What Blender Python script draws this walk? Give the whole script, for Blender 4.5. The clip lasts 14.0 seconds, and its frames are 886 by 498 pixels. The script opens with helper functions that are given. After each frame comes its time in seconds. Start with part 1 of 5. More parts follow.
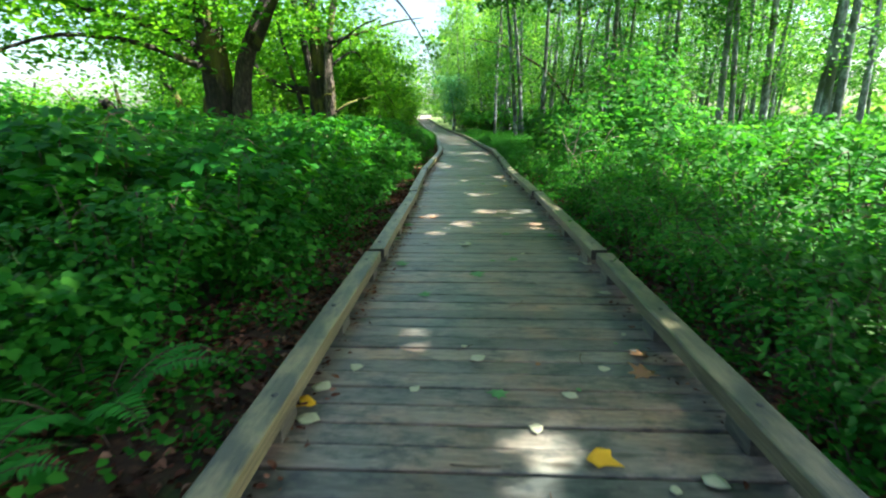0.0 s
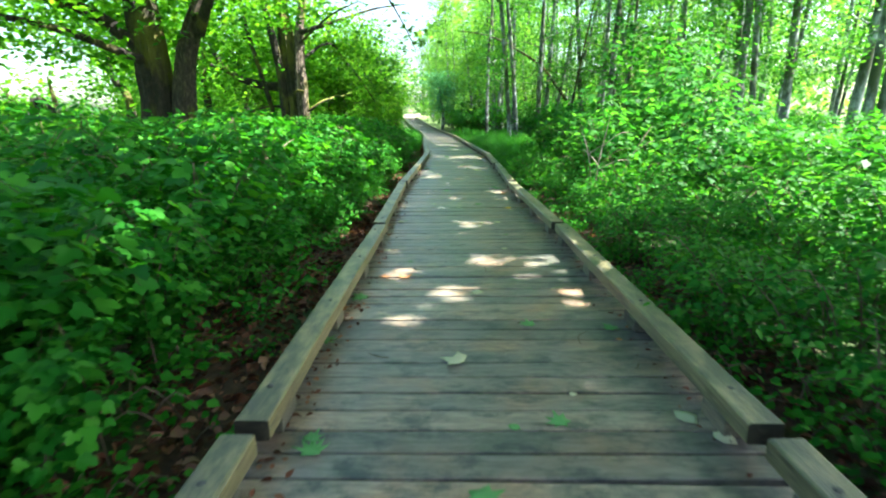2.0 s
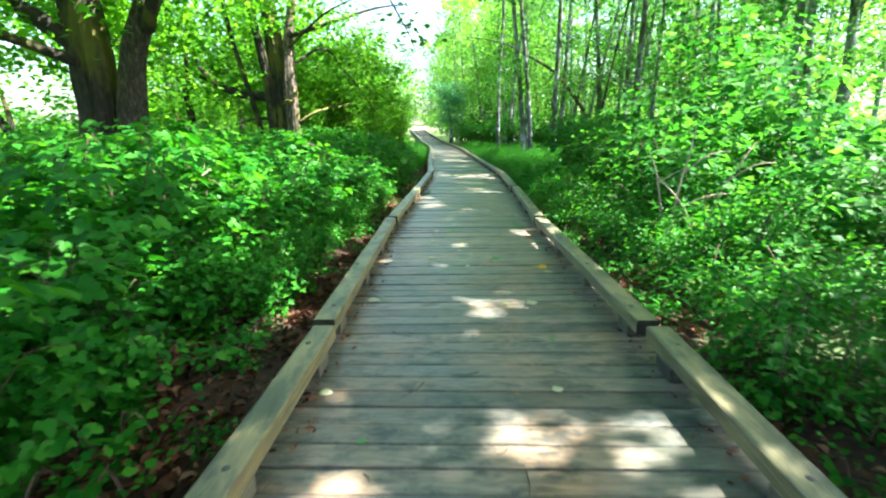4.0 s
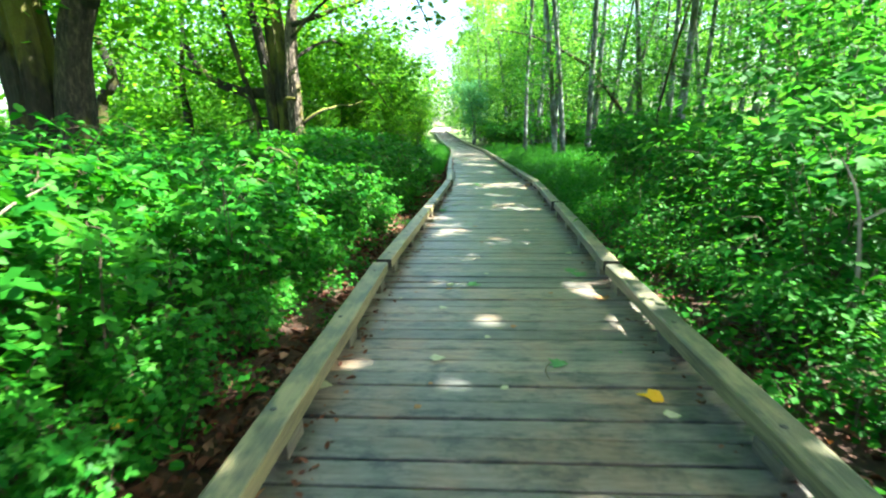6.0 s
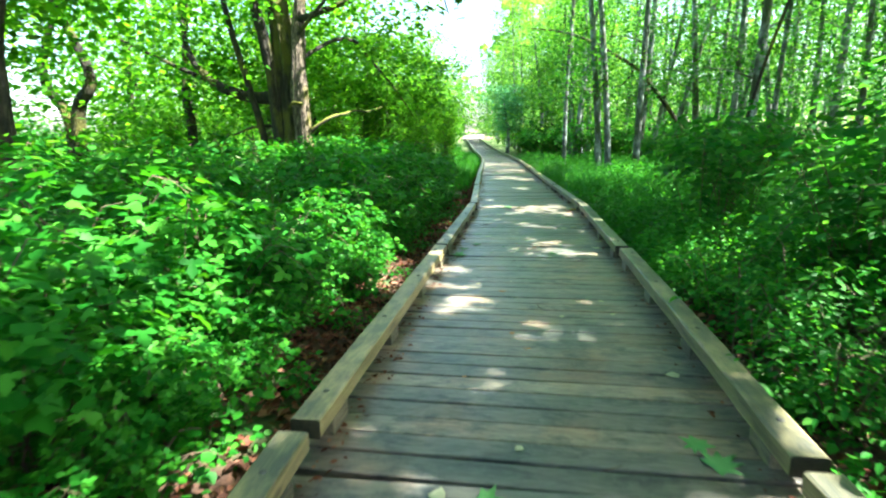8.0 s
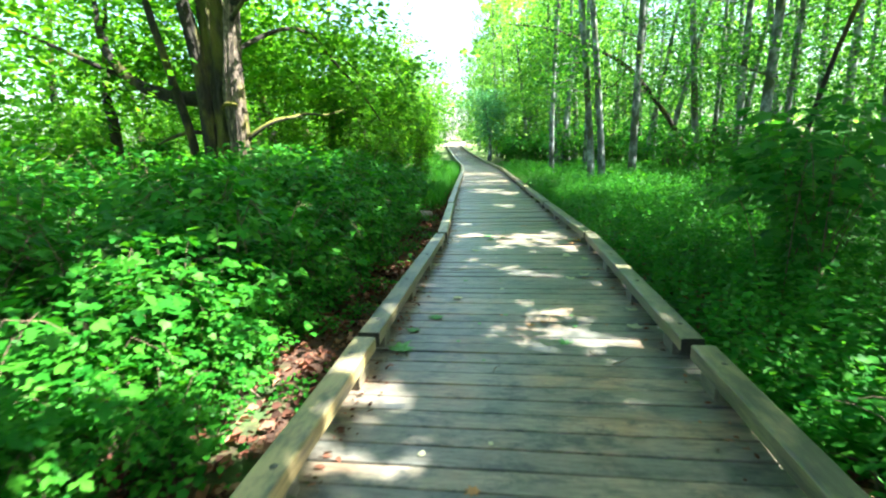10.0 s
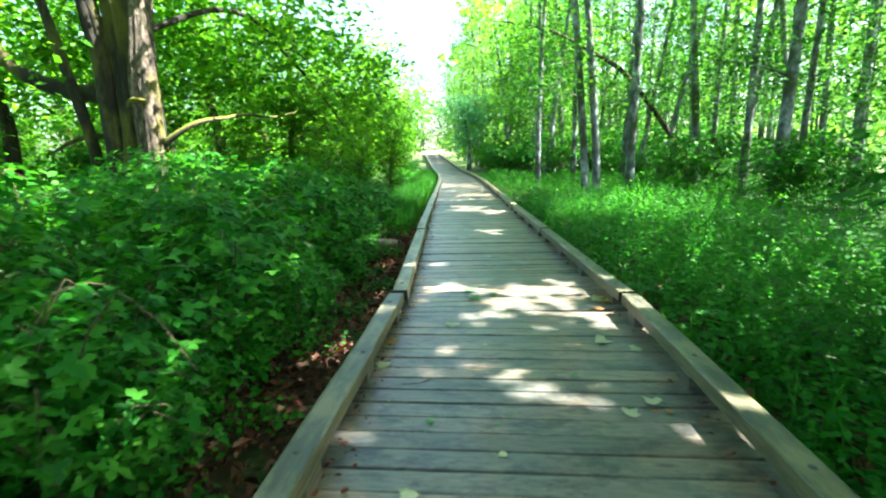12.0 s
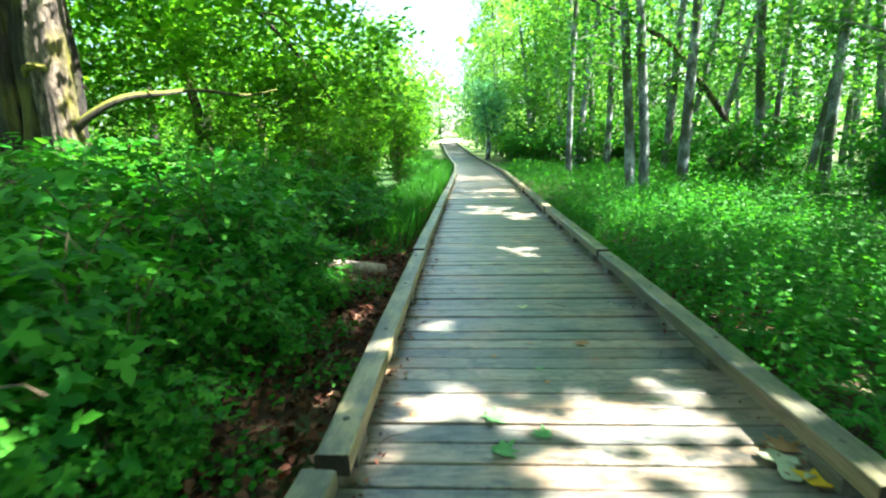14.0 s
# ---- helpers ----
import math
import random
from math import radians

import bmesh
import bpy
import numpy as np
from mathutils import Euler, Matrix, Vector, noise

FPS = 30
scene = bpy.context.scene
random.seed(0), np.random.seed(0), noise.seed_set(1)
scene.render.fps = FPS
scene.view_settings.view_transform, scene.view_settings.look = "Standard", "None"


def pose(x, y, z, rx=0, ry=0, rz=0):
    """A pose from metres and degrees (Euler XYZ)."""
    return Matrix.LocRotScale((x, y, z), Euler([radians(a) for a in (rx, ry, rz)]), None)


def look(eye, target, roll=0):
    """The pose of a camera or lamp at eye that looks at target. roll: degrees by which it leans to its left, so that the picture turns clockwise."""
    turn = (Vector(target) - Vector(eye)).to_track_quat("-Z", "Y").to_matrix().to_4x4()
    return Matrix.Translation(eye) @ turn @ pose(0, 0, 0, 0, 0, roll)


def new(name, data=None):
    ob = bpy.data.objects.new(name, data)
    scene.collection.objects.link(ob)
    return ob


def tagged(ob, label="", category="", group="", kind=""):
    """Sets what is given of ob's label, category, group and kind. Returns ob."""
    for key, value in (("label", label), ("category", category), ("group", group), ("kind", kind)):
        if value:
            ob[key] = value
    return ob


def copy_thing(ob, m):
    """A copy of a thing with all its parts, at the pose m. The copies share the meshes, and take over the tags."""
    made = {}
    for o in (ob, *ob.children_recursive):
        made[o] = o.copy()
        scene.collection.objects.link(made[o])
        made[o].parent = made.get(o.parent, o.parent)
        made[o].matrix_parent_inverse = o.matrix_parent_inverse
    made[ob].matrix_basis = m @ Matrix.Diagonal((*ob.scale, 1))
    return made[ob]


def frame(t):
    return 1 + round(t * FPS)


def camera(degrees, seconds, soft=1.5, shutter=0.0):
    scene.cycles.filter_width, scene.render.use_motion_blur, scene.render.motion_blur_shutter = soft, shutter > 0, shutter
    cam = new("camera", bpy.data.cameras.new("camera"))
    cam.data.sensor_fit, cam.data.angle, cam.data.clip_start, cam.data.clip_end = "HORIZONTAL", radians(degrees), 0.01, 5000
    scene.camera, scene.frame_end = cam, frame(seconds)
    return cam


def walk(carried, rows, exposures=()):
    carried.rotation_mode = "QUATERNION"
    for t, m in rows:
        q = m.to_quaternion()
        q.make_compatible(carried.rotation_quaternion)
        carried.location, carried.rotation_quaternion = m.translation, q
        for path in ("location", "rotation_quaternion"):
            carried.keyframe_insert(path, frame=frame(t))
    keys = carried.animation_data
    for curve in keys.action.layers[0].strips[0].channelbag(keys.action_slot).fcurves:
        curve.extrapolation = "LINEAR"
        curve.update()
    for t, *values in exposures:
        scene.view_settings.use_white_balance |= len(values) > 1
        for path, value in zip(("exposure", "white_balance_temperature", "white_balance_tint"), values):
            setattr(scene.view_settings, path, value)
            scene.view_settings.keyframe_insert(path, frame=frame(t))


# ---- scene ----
cam = camera(82.2, 14.0, soft=2.15, shutter=0.35)
PATH = [
    (0, (0.8, 0.151, 1.236), (0.706, 2.086, 0.74), -0.2),
    (0.5, (0.834, 0.759, 1.234), (0.74, 2.695, 0.742), -0.4),
    (1, (0.808, 1.407, 1.229), (0.718, 3.344, 0.738), -0.4),
    (1.5, (0.796, 2.034, 1.251), (0.743, 3.97, 0.753), -0.5),
    (2, (0.796, 2.687, 1.245), (0.738, 4.622, 0.744), -0.5),
    (2.5, (0.818, 3.313, 1.268), (0.8, 5.252, 0.778), -0.6),
    (3, (0.857, 3.926, 1.265), (0.8, 5.87, 0.798), -0.5),
    (3.2, (0.857, 4.156, 1.274), (0.785, 6.1, 0.809), -0.6),
    (5.3, (0.706, 6.775, 1.211), (0.581, 8.722, 0.768), -0.9),
    (5.5, (0.719, 6.958, 1.223), (0.578, 8.903, 0.78), -1.0),
    (6, (0.739, 7.54, 1.223), (0.557, 9.48, 0.773), -1.0),
    (6.5, (0.769, 8.13, 1.231), (0.538, 10.066, 0.783), -1.0),
    (7, (0.764, 8.722, 1.232), (0.49, 10.654, 0.796), -1.0),
    (7.5, (0.733, 9.281, 1.264), (0.443, 11.211, 0.829), -1.0),
    (8, (0.715, 9.903, 1.287), (0.406, 11.833, 0.864), -1.0),
    (8.2, (0.695, 10.151, 1.279), (0.387, 12.083, 0.861), -1.0),
    (10.3, (0.674, 12.769, 1.28), (0.442, 14.716, 0.883), -1.3),
    (10.5, (0.655, 13.0, 1.284), (0.436, 14.948, 0.887), -1.2),
    (11, (0.639, 13.614, 1.283), (0.46, 15.569, 0.903), -1.3),
    (11.5, (0.614, 14.212, 1.307), (0.433, 16.17, 0.941), -1.1),
    (12, (0.568, 14.829, 1.304), (0.401, 16.788, 0.935), -1.1),
    (12.5, (0.555, 15.453, 1.279), (0.359, 17.407, 0.899), -1.2),
    (13, (0.514, 16.109, 1.273), (0.314, 18.059, 0.876), -1.3),
    (13.5, (0.487, 16.754, 1.261), (0.27, 18.702, 0.863), -1.3),
    (14, (0.457, 17.388, 1.267), (0.22, 19.331, 0.858), -1.2),
]
walk(cam, [(t, look(eye, target, roll)) for t, eye, target, roll in PATH], [
    (0.0, 2.54, 6500, 2), (0.5, 2.76, 6500, -1), (1.5, 3.01, 6500, -1), (3.0, 3.19, 6500, 2), (5.5, 3.27, 6500, -2), (8.0, 3.27, 6500, -3), (10.5, 3.32, 6500, 0), (12.0, 3.42, 6500, 0), (14.0, 3.41, 6500, 1)])

# ---- light ----
SUN_ELEV, SUN_AZ = 53.0, 88.0          # degrees up; degrees clockwise from +y
to_sun = Vector((math.cos(radians(SUN_ELEV)) * math.sin(radians(SUN_AZ)),
                 math.cos(radians(SUN_ELEV)) * math.cos(radians(SUN_AZ)), math.sin(radians(SUN_ELEV))))
world = bpy.data.worlds.new("sky")
scene.world = world
world.use_nodes = True
wn = world.node_tree
sky = wn.nodes.new("ShaderNodeTexSky")
sky.sky_type, sky.sun_disc = "NISHITA", False
sky.sun_elevation, sky.sun_rotation = radians(SUN_ELEV), radians(SUN_AZ)
sky.dust_density, sky.air_density = 2.5, 1.0
wn.links.new(sky.outputs[0], wn.nodes["Background"].inputs[0])
wn.nodes["Background"].inputs[1].default_value = 0.08
sun = new("sun", bpy.data.lights.new("sun", "SUN"))
sun.data.energy, sun.data.angle, sun.data.color = 5.0, radians(0.55), (1.0, 0.955, 0.9)
sun.matrix_world = look((30, 0, 40), Vector((30, 0, 40)) - to_sun)

rng = np.random.default_rng(7)


# ---- materials ----
def nodes_of(name):
    m = bpy.data.materials.new(name)
    m.use_nodes = True
    nt = m.node_tree
    return m, nt, nt.nodes["Principled BSDF"], nt.nodes["Material Output"]


def node(nt, kind, **values):
    n = nt.nodes.new(kind)
    for key, value in values.items():
        n.inputs[key.replace("_", " ")].default_value = value
    return n


def ramp(nt, source, stops):
    r = nt.nodes.new("ShaderNodeValToRGB")
    while len(r.color_ramp.elements) < len(stops):
        r.color_ramp.elements.new(0.5)
    for e, (at, col) in zip(r.color_ramp.elements, stops):
        e.position, e.color = at, (*col, 1)
    nt.links.new(source, r.inputs[0])
    return r.outputs[0]


def noise_at(nt, scale, detail=4.0, stretch=(1, 1, 1), object_space=True, rough=0.55):
    tc = nt.nodes.new("ShaderNodeTexCoord")
    mp = nt.nodes.new("ShaderNodeMapping")
    mp.inputs["Scale"].default_value = stretch
    nt.links.new(tc.outputs["Object"], mp.inputs[0])
    n = node(nt, "ShaderNodeTexNoise", Scale=scale, Detail=detail, Roughness=rough)
    nt.links.new(mp.outputs[0], n.inputs["Vector"])
    return n.outputs[0], mp


def mixed(nt, fac, a, b, mode="MIX"):
    m = nt.nodes.new("ShaderNodeMix")
    m.data_type, m.blend_type = "RGBA", mode
    for sock, v in ((0, fac), (6, a), (7, b)):
        if isinstance(v, (int, float)):
            m.inputs[sock].default_value = v
        elif isinstance(v, tuple):
            m.inputs[sock].default_value = (*v, 1)
        else:
            nt.links.new(v, m.inputs[sock])
    return m.outputs[2]


def bumped(nt, bsdf, height, strength, distance):
    b = node(nt, "ShaderNodeBump", Strength=strength, Distance=distance)
    nt.links.new(height, b.inputs["Height"])
    nt.links.new(b.outputs[0], bsdf.inputs["Normal"])


def leaf_material(name, shades, passing=0.45, rough=0.5, gloss=0.16):
    """Leaves that differ one by one, glossy above and letting light through."""
    m, nt, bsdf, out = nodes_of(name)
    geo = nt.nodes.new("ShaderNodeNewGeometry")
    col = ramp(nt, geo.outputs["Random Per Island"], [(i / (len(shades) - 1), c) for i, c in enumerate(shades)])
    patch, _ = noise_at(nt, 1.3, 2.0)
    tone = ramp(nt, patch, [(0.3, (0.75, 0.8, 0.7)), (0.7, (1.2, 1.15, 1.0))])
    col = mixed(nt, 1.0, col, tone, "MULTIPLY")
    bsdf.inputs["Roughness"].default_value = rough
    bsdf.inputs["Specular IOR Level"].default_value = gloss
    nt.links.new(col, bsdf.inputs["Base Color"])
    tr = nt.nodes.new("ShaderNodeBsdfTranslucent")
    nt.links.new(mixed(nt, 1.0, col, (1.5, 1.3, 0.5), "MULTIPLY"), tr.inputs[0])
    mix = nt.nodes.new("ShaderNodeMixShader")
    mix.inputs[0].default_value = passing
    nt.links.new(bsdf.outputs[0], mix.inputs[1])
    nt.links.new(tr.outputs[0], mix.inputs[2])
    nt.links.new(mix.outputs[0], out.inputs[0])
    return m


def wood_material(name, dark, light, stain, stretch, tint=(1, 1, 1), rained=None, blots=None, wide=False):
    """Weathered softwood; the grain runs along the axis with the small stretch."""
    m, nt, bsdf, out = nodes_of(name)
    info = nt.nodes.new("ShaderNodeObjectInfo")
    grain, mp = noise_at(nt, 9.0, 7.0, stretch, rough=0.65)
    shift = nt.nodes.new("ShaderNodeCombineXYZ")
    mul = nt.nodes.new("ShaderNodeMath")
    mul.operation = "MULTIPLY"
    mul.inputs[1].default_value = 37.0
    nt.links.new(info.outputs["Random"], mul.inputs[0])
    for k in range(3):
        nt.links.new(mul.outputs[0], shift.inputs[k])
    nt.links.new(shift.outputs[0], mp.inputs["Location"])
    col = ramp(nt, grain, [(0.32, dark), (0.5, tuple((a + b) / 2 for a, b in zip(dark, light))), (0.68, light)])
    blot, mp2 = noise_at(nt, 4.5, 6.0, blots or tuple(0.25 + 0.4 * s for s in stretch), rough=0.75)
    nt.links.new(shift.outputs[0], mp2.inputs["Location"])
    mask = ramp(nt, blot, [(0.48, (0, 0, 0)), (0.63, (1, 1, 1))])
    col = mixed(nt, mask, col, stain)
    if rained:
        geo = nt.nodes.new("ShaderNodeNewGeometry")
        xyz = nt.nodes.new("ShaderNodeSeparateXYZ")
        nt.links.new(geo.outputs["True Normal"], xyz.inputs[0])
        damp, mp4 = noise_at(nt, 3.0, 5.0, (2.5, 1, 2.5), rough=0.65)
        nt.links.new(shift.outputs[0], mp4.inputs["Location"])
        grey = ramp(nt, damp, [(0.41, rained[0]), (0.5, rained[1]), (0.6, rained[2])])
        upper = ramp(nt, xyz.outputs[2], [(0.6, (0, 0, 0)), (0.9, (0.72, 0.72, 0.72))])
        col = mixed(nt, upper, col, grey)
    if wide:
        place = nt.nodes.new("ShaderNodeNewGeometry")
        broad = node(nt, "ShaderNodeTexNoise", Scale=2.1, Detail=5.0, Roughness=0.6)
        nt.links.new(place.outputs["Position"], broad.inputs["Vector"])
        col = mixed(nt, 1.0, col, ramp(nt, broad.outputs[0], [(0.34, (0.66, 0.8, 0.86)), (0.5, (1, 1, 1)), (0.66, (1.3, 1.0, 0.82))]), "MULTIPLY")
    knots = nt.nodes.new("ShaderNodeTexVoronoi")
    knots.inputs["Scale"].default_value = 2.6
    mp3 = nt.nodes.new("ShaderNodeMapping")
    mp3.inputs["Scale"].default_value = tuple(0.7 if s < 1 else 2.2 for s in stretch)
    tc3 = nt.nodes.new("ShaderNodeTexCoord")
    nt.links.new(tc3.outputs["Object"], mp3.inputs[0])
    nt.links.new(shift.outputs[0], mp3.inputs["Location"])
    nt.links.new(mp3.outputs[0], knots.inputs["Vector"])
    col = mixed(nt, ramp(nt, knots.outputs["Distance"], [(0.05, (0.85, 0.85, 0.85)), (0.12, (0, 0, 0))]), col, tuple(c * 0.35 for c in dark))
    each = ramp(nt, info.outputs["Random"], [(0, (0.6, 0.62, 0.62)), (0.3, (0.84, 0.88, 0.88)), (0.7, (1.08, 1.02, 0.93)), (1, (1.4, 1.3, 1.14))])
    col = mixed(nt, 1.0, col, each, "MULTIPLY")
    col = mixed(nt, 1.0, col, tint, "MULTIPLY")
    nt.links.new(col, bsdf.inputs["Base Color"])
    bsdf.inputs["Roughness"].default_value = 0.38
    bsdf.inputs["Specular IOR Level"].default_value = 0.72 if wide else 0.5
    bumped(nt, bsdf, grain, 0.7, 0.004)
    return m


def bark_material(name, dark, light, moss=None, moss_low=0.45, scale=6.0, stretch=(1, 1, 0.25), depth=0.02, on_top=False, axis=2):
    m, nt, bsdf, out = nodes_of(name)
    rough, _ = noise_at(nt, scale, 8.0, stretch, rough=0.7)
    col = ramp(nt, rough, [(0.4, dark), (0.52, tuple(0.65 * a + 0.35 * b for a, b in zip(dark, light))), (0.64, light)])
    height = rough
    if moss:
        spread, _ = noise_at(nt, 1.7, 5.0, (1, 1, 0.5))
        mask = ramp(nt, spread, [(moss_low, (0, 0, 0)), (moss_low + 0.13, (1, 1, 1))])
        if on_top:
            geo = nt.nodes.new("ShaderNodeNewGeometry")
            xyz = nt.nodes.new("ShaderNodeSeparateXYZ")
            nt.links.new(geo.outputs["Normal"], xyz.inputs[0])
            upper = ramp(nt, xyz.outputs[axis], [(0.1, (0, 0, 0)), (0.45, (1, 1, 1))] if axis == 2 else [(0.5, (0, 0, 0)), (0.85, (1, 1, 1))])
            mask = mixed(nt, 1.0, mask, upper, "MULTIPLY")
        fuzz, _ = noise_at(nt, 60, 3.0)
        moss_col = ramp(nt, fuzz, [(0.3, tuple(c * 0.5 for c in moss)), (0.7, moss)])
        col = mixed(nt, mask, col, moss_col)
    nt.links.new(col, bsdf.inputs["Base Color"])
    bsdf.inputs["Roughness"].default_value = 0.9
    bumped(nt, bsdf, height, 0.8, depth)
    return m


def plain_material(name, a, b, scale=20, rough=0.7, bump=0.3):
    m, nt, bsdf, out = nodes_of(name)
    n, _ = noise_at(nt, scale, 5.0)
    nt.links.new(ramp(nt, n, [(0.3, a), (0.7, b)]), bsdf.inputs["Base Color"])
    bsdf.inputs["Roughness"].default_value = rough
    bumped(nt, bsdf, n, bump, 0.01)
    return m


DECK = wood_material("weathered_deck", (0.1, 0.086, 0.071), (0.24, 0.207, 0.177), (0.035, 0.038, 0.041), (0.9, 6, 6), blots=(1.0, 1.9, 1.9), wide=True)
RAIL = wood_material("weathered_timber", (0.13, 0.105, 0.05), (0.31, 0.26, 0.14), (0.09, 0.08, 0.05), (7, 0.3, 7),
                     rained=((0.038, 0.046, 0.052), (0.135, 0.128, 0.09), (0.27, 0.23, 0.14)))
# end faces of the beams, much darker than their sides
END = wood_material("dark_beam_end", (0.015, 0.013, 0.01), (0.05, 0.043, 0.03), (0.012, 0.012, 0.01), (6, 6, 6))
BLOCK = wood_material("block_timber", (0.07, 0.06, 0.045), (0.18, 0.16, 0.12), (0.04, 0.04, 0.035), (7, 0.5, 7))
IRON = plain_material("dull_iron", (0.03, 0.03, 0.035), (0.09, 0.085, 0.08), 60, 0.6)
LEAF_BUSH = leaf_material("bush_leaf", [(0.013, 0.112, 0.012), (0.024, 0.16, 0.016), (0.041, 0.21, 0.021), (0.075, 0.275, 0.03)], 0.45)
LEAF_PALE = leaf_material("pale_bush_leaf", [(0.015, 0.118, 0.016), (0.028, 0.17, 0.023), (0.05, 0.225, 0.032), (0.088, 0.285, 0.046)], 0.52)
LEAF_MAPLE = leaf_material("maple_leaf", [(0.03, 0.135, 0.013), (0.053, 0.2, 0.02), (0.086, 0.262, 0.028), (0.13, 0.32, 0.04)], 0.66)
LEAF_ALDER = leaf_material("alder_leaf", [(0.016, 0.1, 0.022), (0.032, 0.15, 0.031), (0.055, 0.2, 0.037), (0.1, 0.26, 0.045)], 0.5)
# distant leaves, with the haze of the air put into their paler colour
LEAF_HAZY = leaf_material("hazy_far_leaf", [(0.075, 0.22, 0.075), (0.115, 0.29, 0.09), (0.17, 0.36, 0.105)], 0.6)
HERB = leaf_material("herb_leaf", [(0.019, 0.145, 0.019), (0.031, 0.18, 0.023), (0.046, 0.22, 0.028), (0.066, 0.265, 0.036)], 0.52)
LEAF_ELDER = leaf_material("elder_leaf", [(0.017, 0.115, 0.022), (0.028, 0.155, 0.03), (0.046, 0.2, 0.04), (0.075, 0.25, 0.056)], 0.6)
LEAF_WILLOW = leaf_material("willow_leaf", [(0.07, 0.26, 0.17), (0.11, 0.33, 0.22), (0.16, 0.4, 0.28)], 0.4)
FERN = leaf_material("fern_leaf", [(0.03, 0.2, 0.03), (0.055, 0.27, 0.045)], 0.35)
LITTER = leaf_material("dead_leaf", [(0.03, 0.014, 0.011), (0.08, 0.03, 0.022), (0.15, 0.055, 0.04), (0.3, 0.16, 0.125)], 0.1, 0.8)
STEM = bark_material("bush_stem", (0.05, 0.035, 0.02), (0.16, 0.11, 0.07), None, scale=20)
DEAD = bark_material("dead_stick", (0.2, 0.15, 0.11), (0.45, 0.36, 0.29), None, scale=25)
# maple bark near black: the shade on the trunks is in the colour
MAPLE_BARK = bark_material("shade_dark_mossy_maple_bark", (0.006, 0.0045, 0.003), (0.036, 0.025, 0.017), (0.11, 0.105, 0.012), 0.5, 13.0, (1, 1, 0.4), 0.16)
MOSS_BARK = bark_material("moss_covered_bark", (0.01, 0.008, 0.005), (0.045, 0.035, 0.02), (0.16, 0.165, 0.015), 0.3, 12.0, (1, 1, 1), 0.04, True)
MOSS = bark_material("yellow_green_moss", (0.05, 0.045, 0.008), (0.24, 0.21, 0.022), None, 0.3, 30.0, (1, 1, 1), 0.03)
# paler bark for stems in the sun, light painted in; moss faces +x
SUNLIT_MOSS_BARK = bark_material("sunlit_pale_moss_bark", (0.02, 0.013, 0.009), (0.24, 0.18, 0.14), (0.17, 0.15, 0.014), 0.5, 13.0, (1, 1, 0.4), 0.14, True, 0)
# mossy bark, lightened for the stem that catches the sun
MOSSY_LIT_STEM = bark_material("mossy_lit_stem_bark", (0.01, 0.008, 0.006), (0.095, 0.07, 0.05), (0.14, 0.14, 0.014), 0.5, 13.0, (1, 1, 0.4), 0.16)
ALDER_BARK = bark_material("pale_alder_bark", (0.05, 0.058, 0.055), (0.36, 0.4, 0.41), (0.06, 0.075, 0.035), 0.47, 5.0, (1, 1, 0.6), 0.02)
GREEN_LEAF = leaf_material("fallen_green_leaf", [(0.06, 0.2, 0.07), (0.1, 0.27, 0.1), (0.16, 0.33, 0.16)], 0.15)
YELLOW_LEAF = leaf_material("fallen_yellow_leaf", [(0.65, 0.36, 0.02), (0.75, 0.47, 0.05)], 0.2)
PALE_LEAF = leaf_material("fallen_pale_leaf", [(0.36, 0.36, 0.24), (0.45, 0.45, 0.34), (0.52, 0.53, 0.47)], 0.15)
BROWN_LEAF = leaf_material("fallen_brown_leaf", [(0.22, 0.10, 0.05), (0.34, 0.17, 0.09), (0.4, 0.24, 0.15)], 0.1, 0.7)


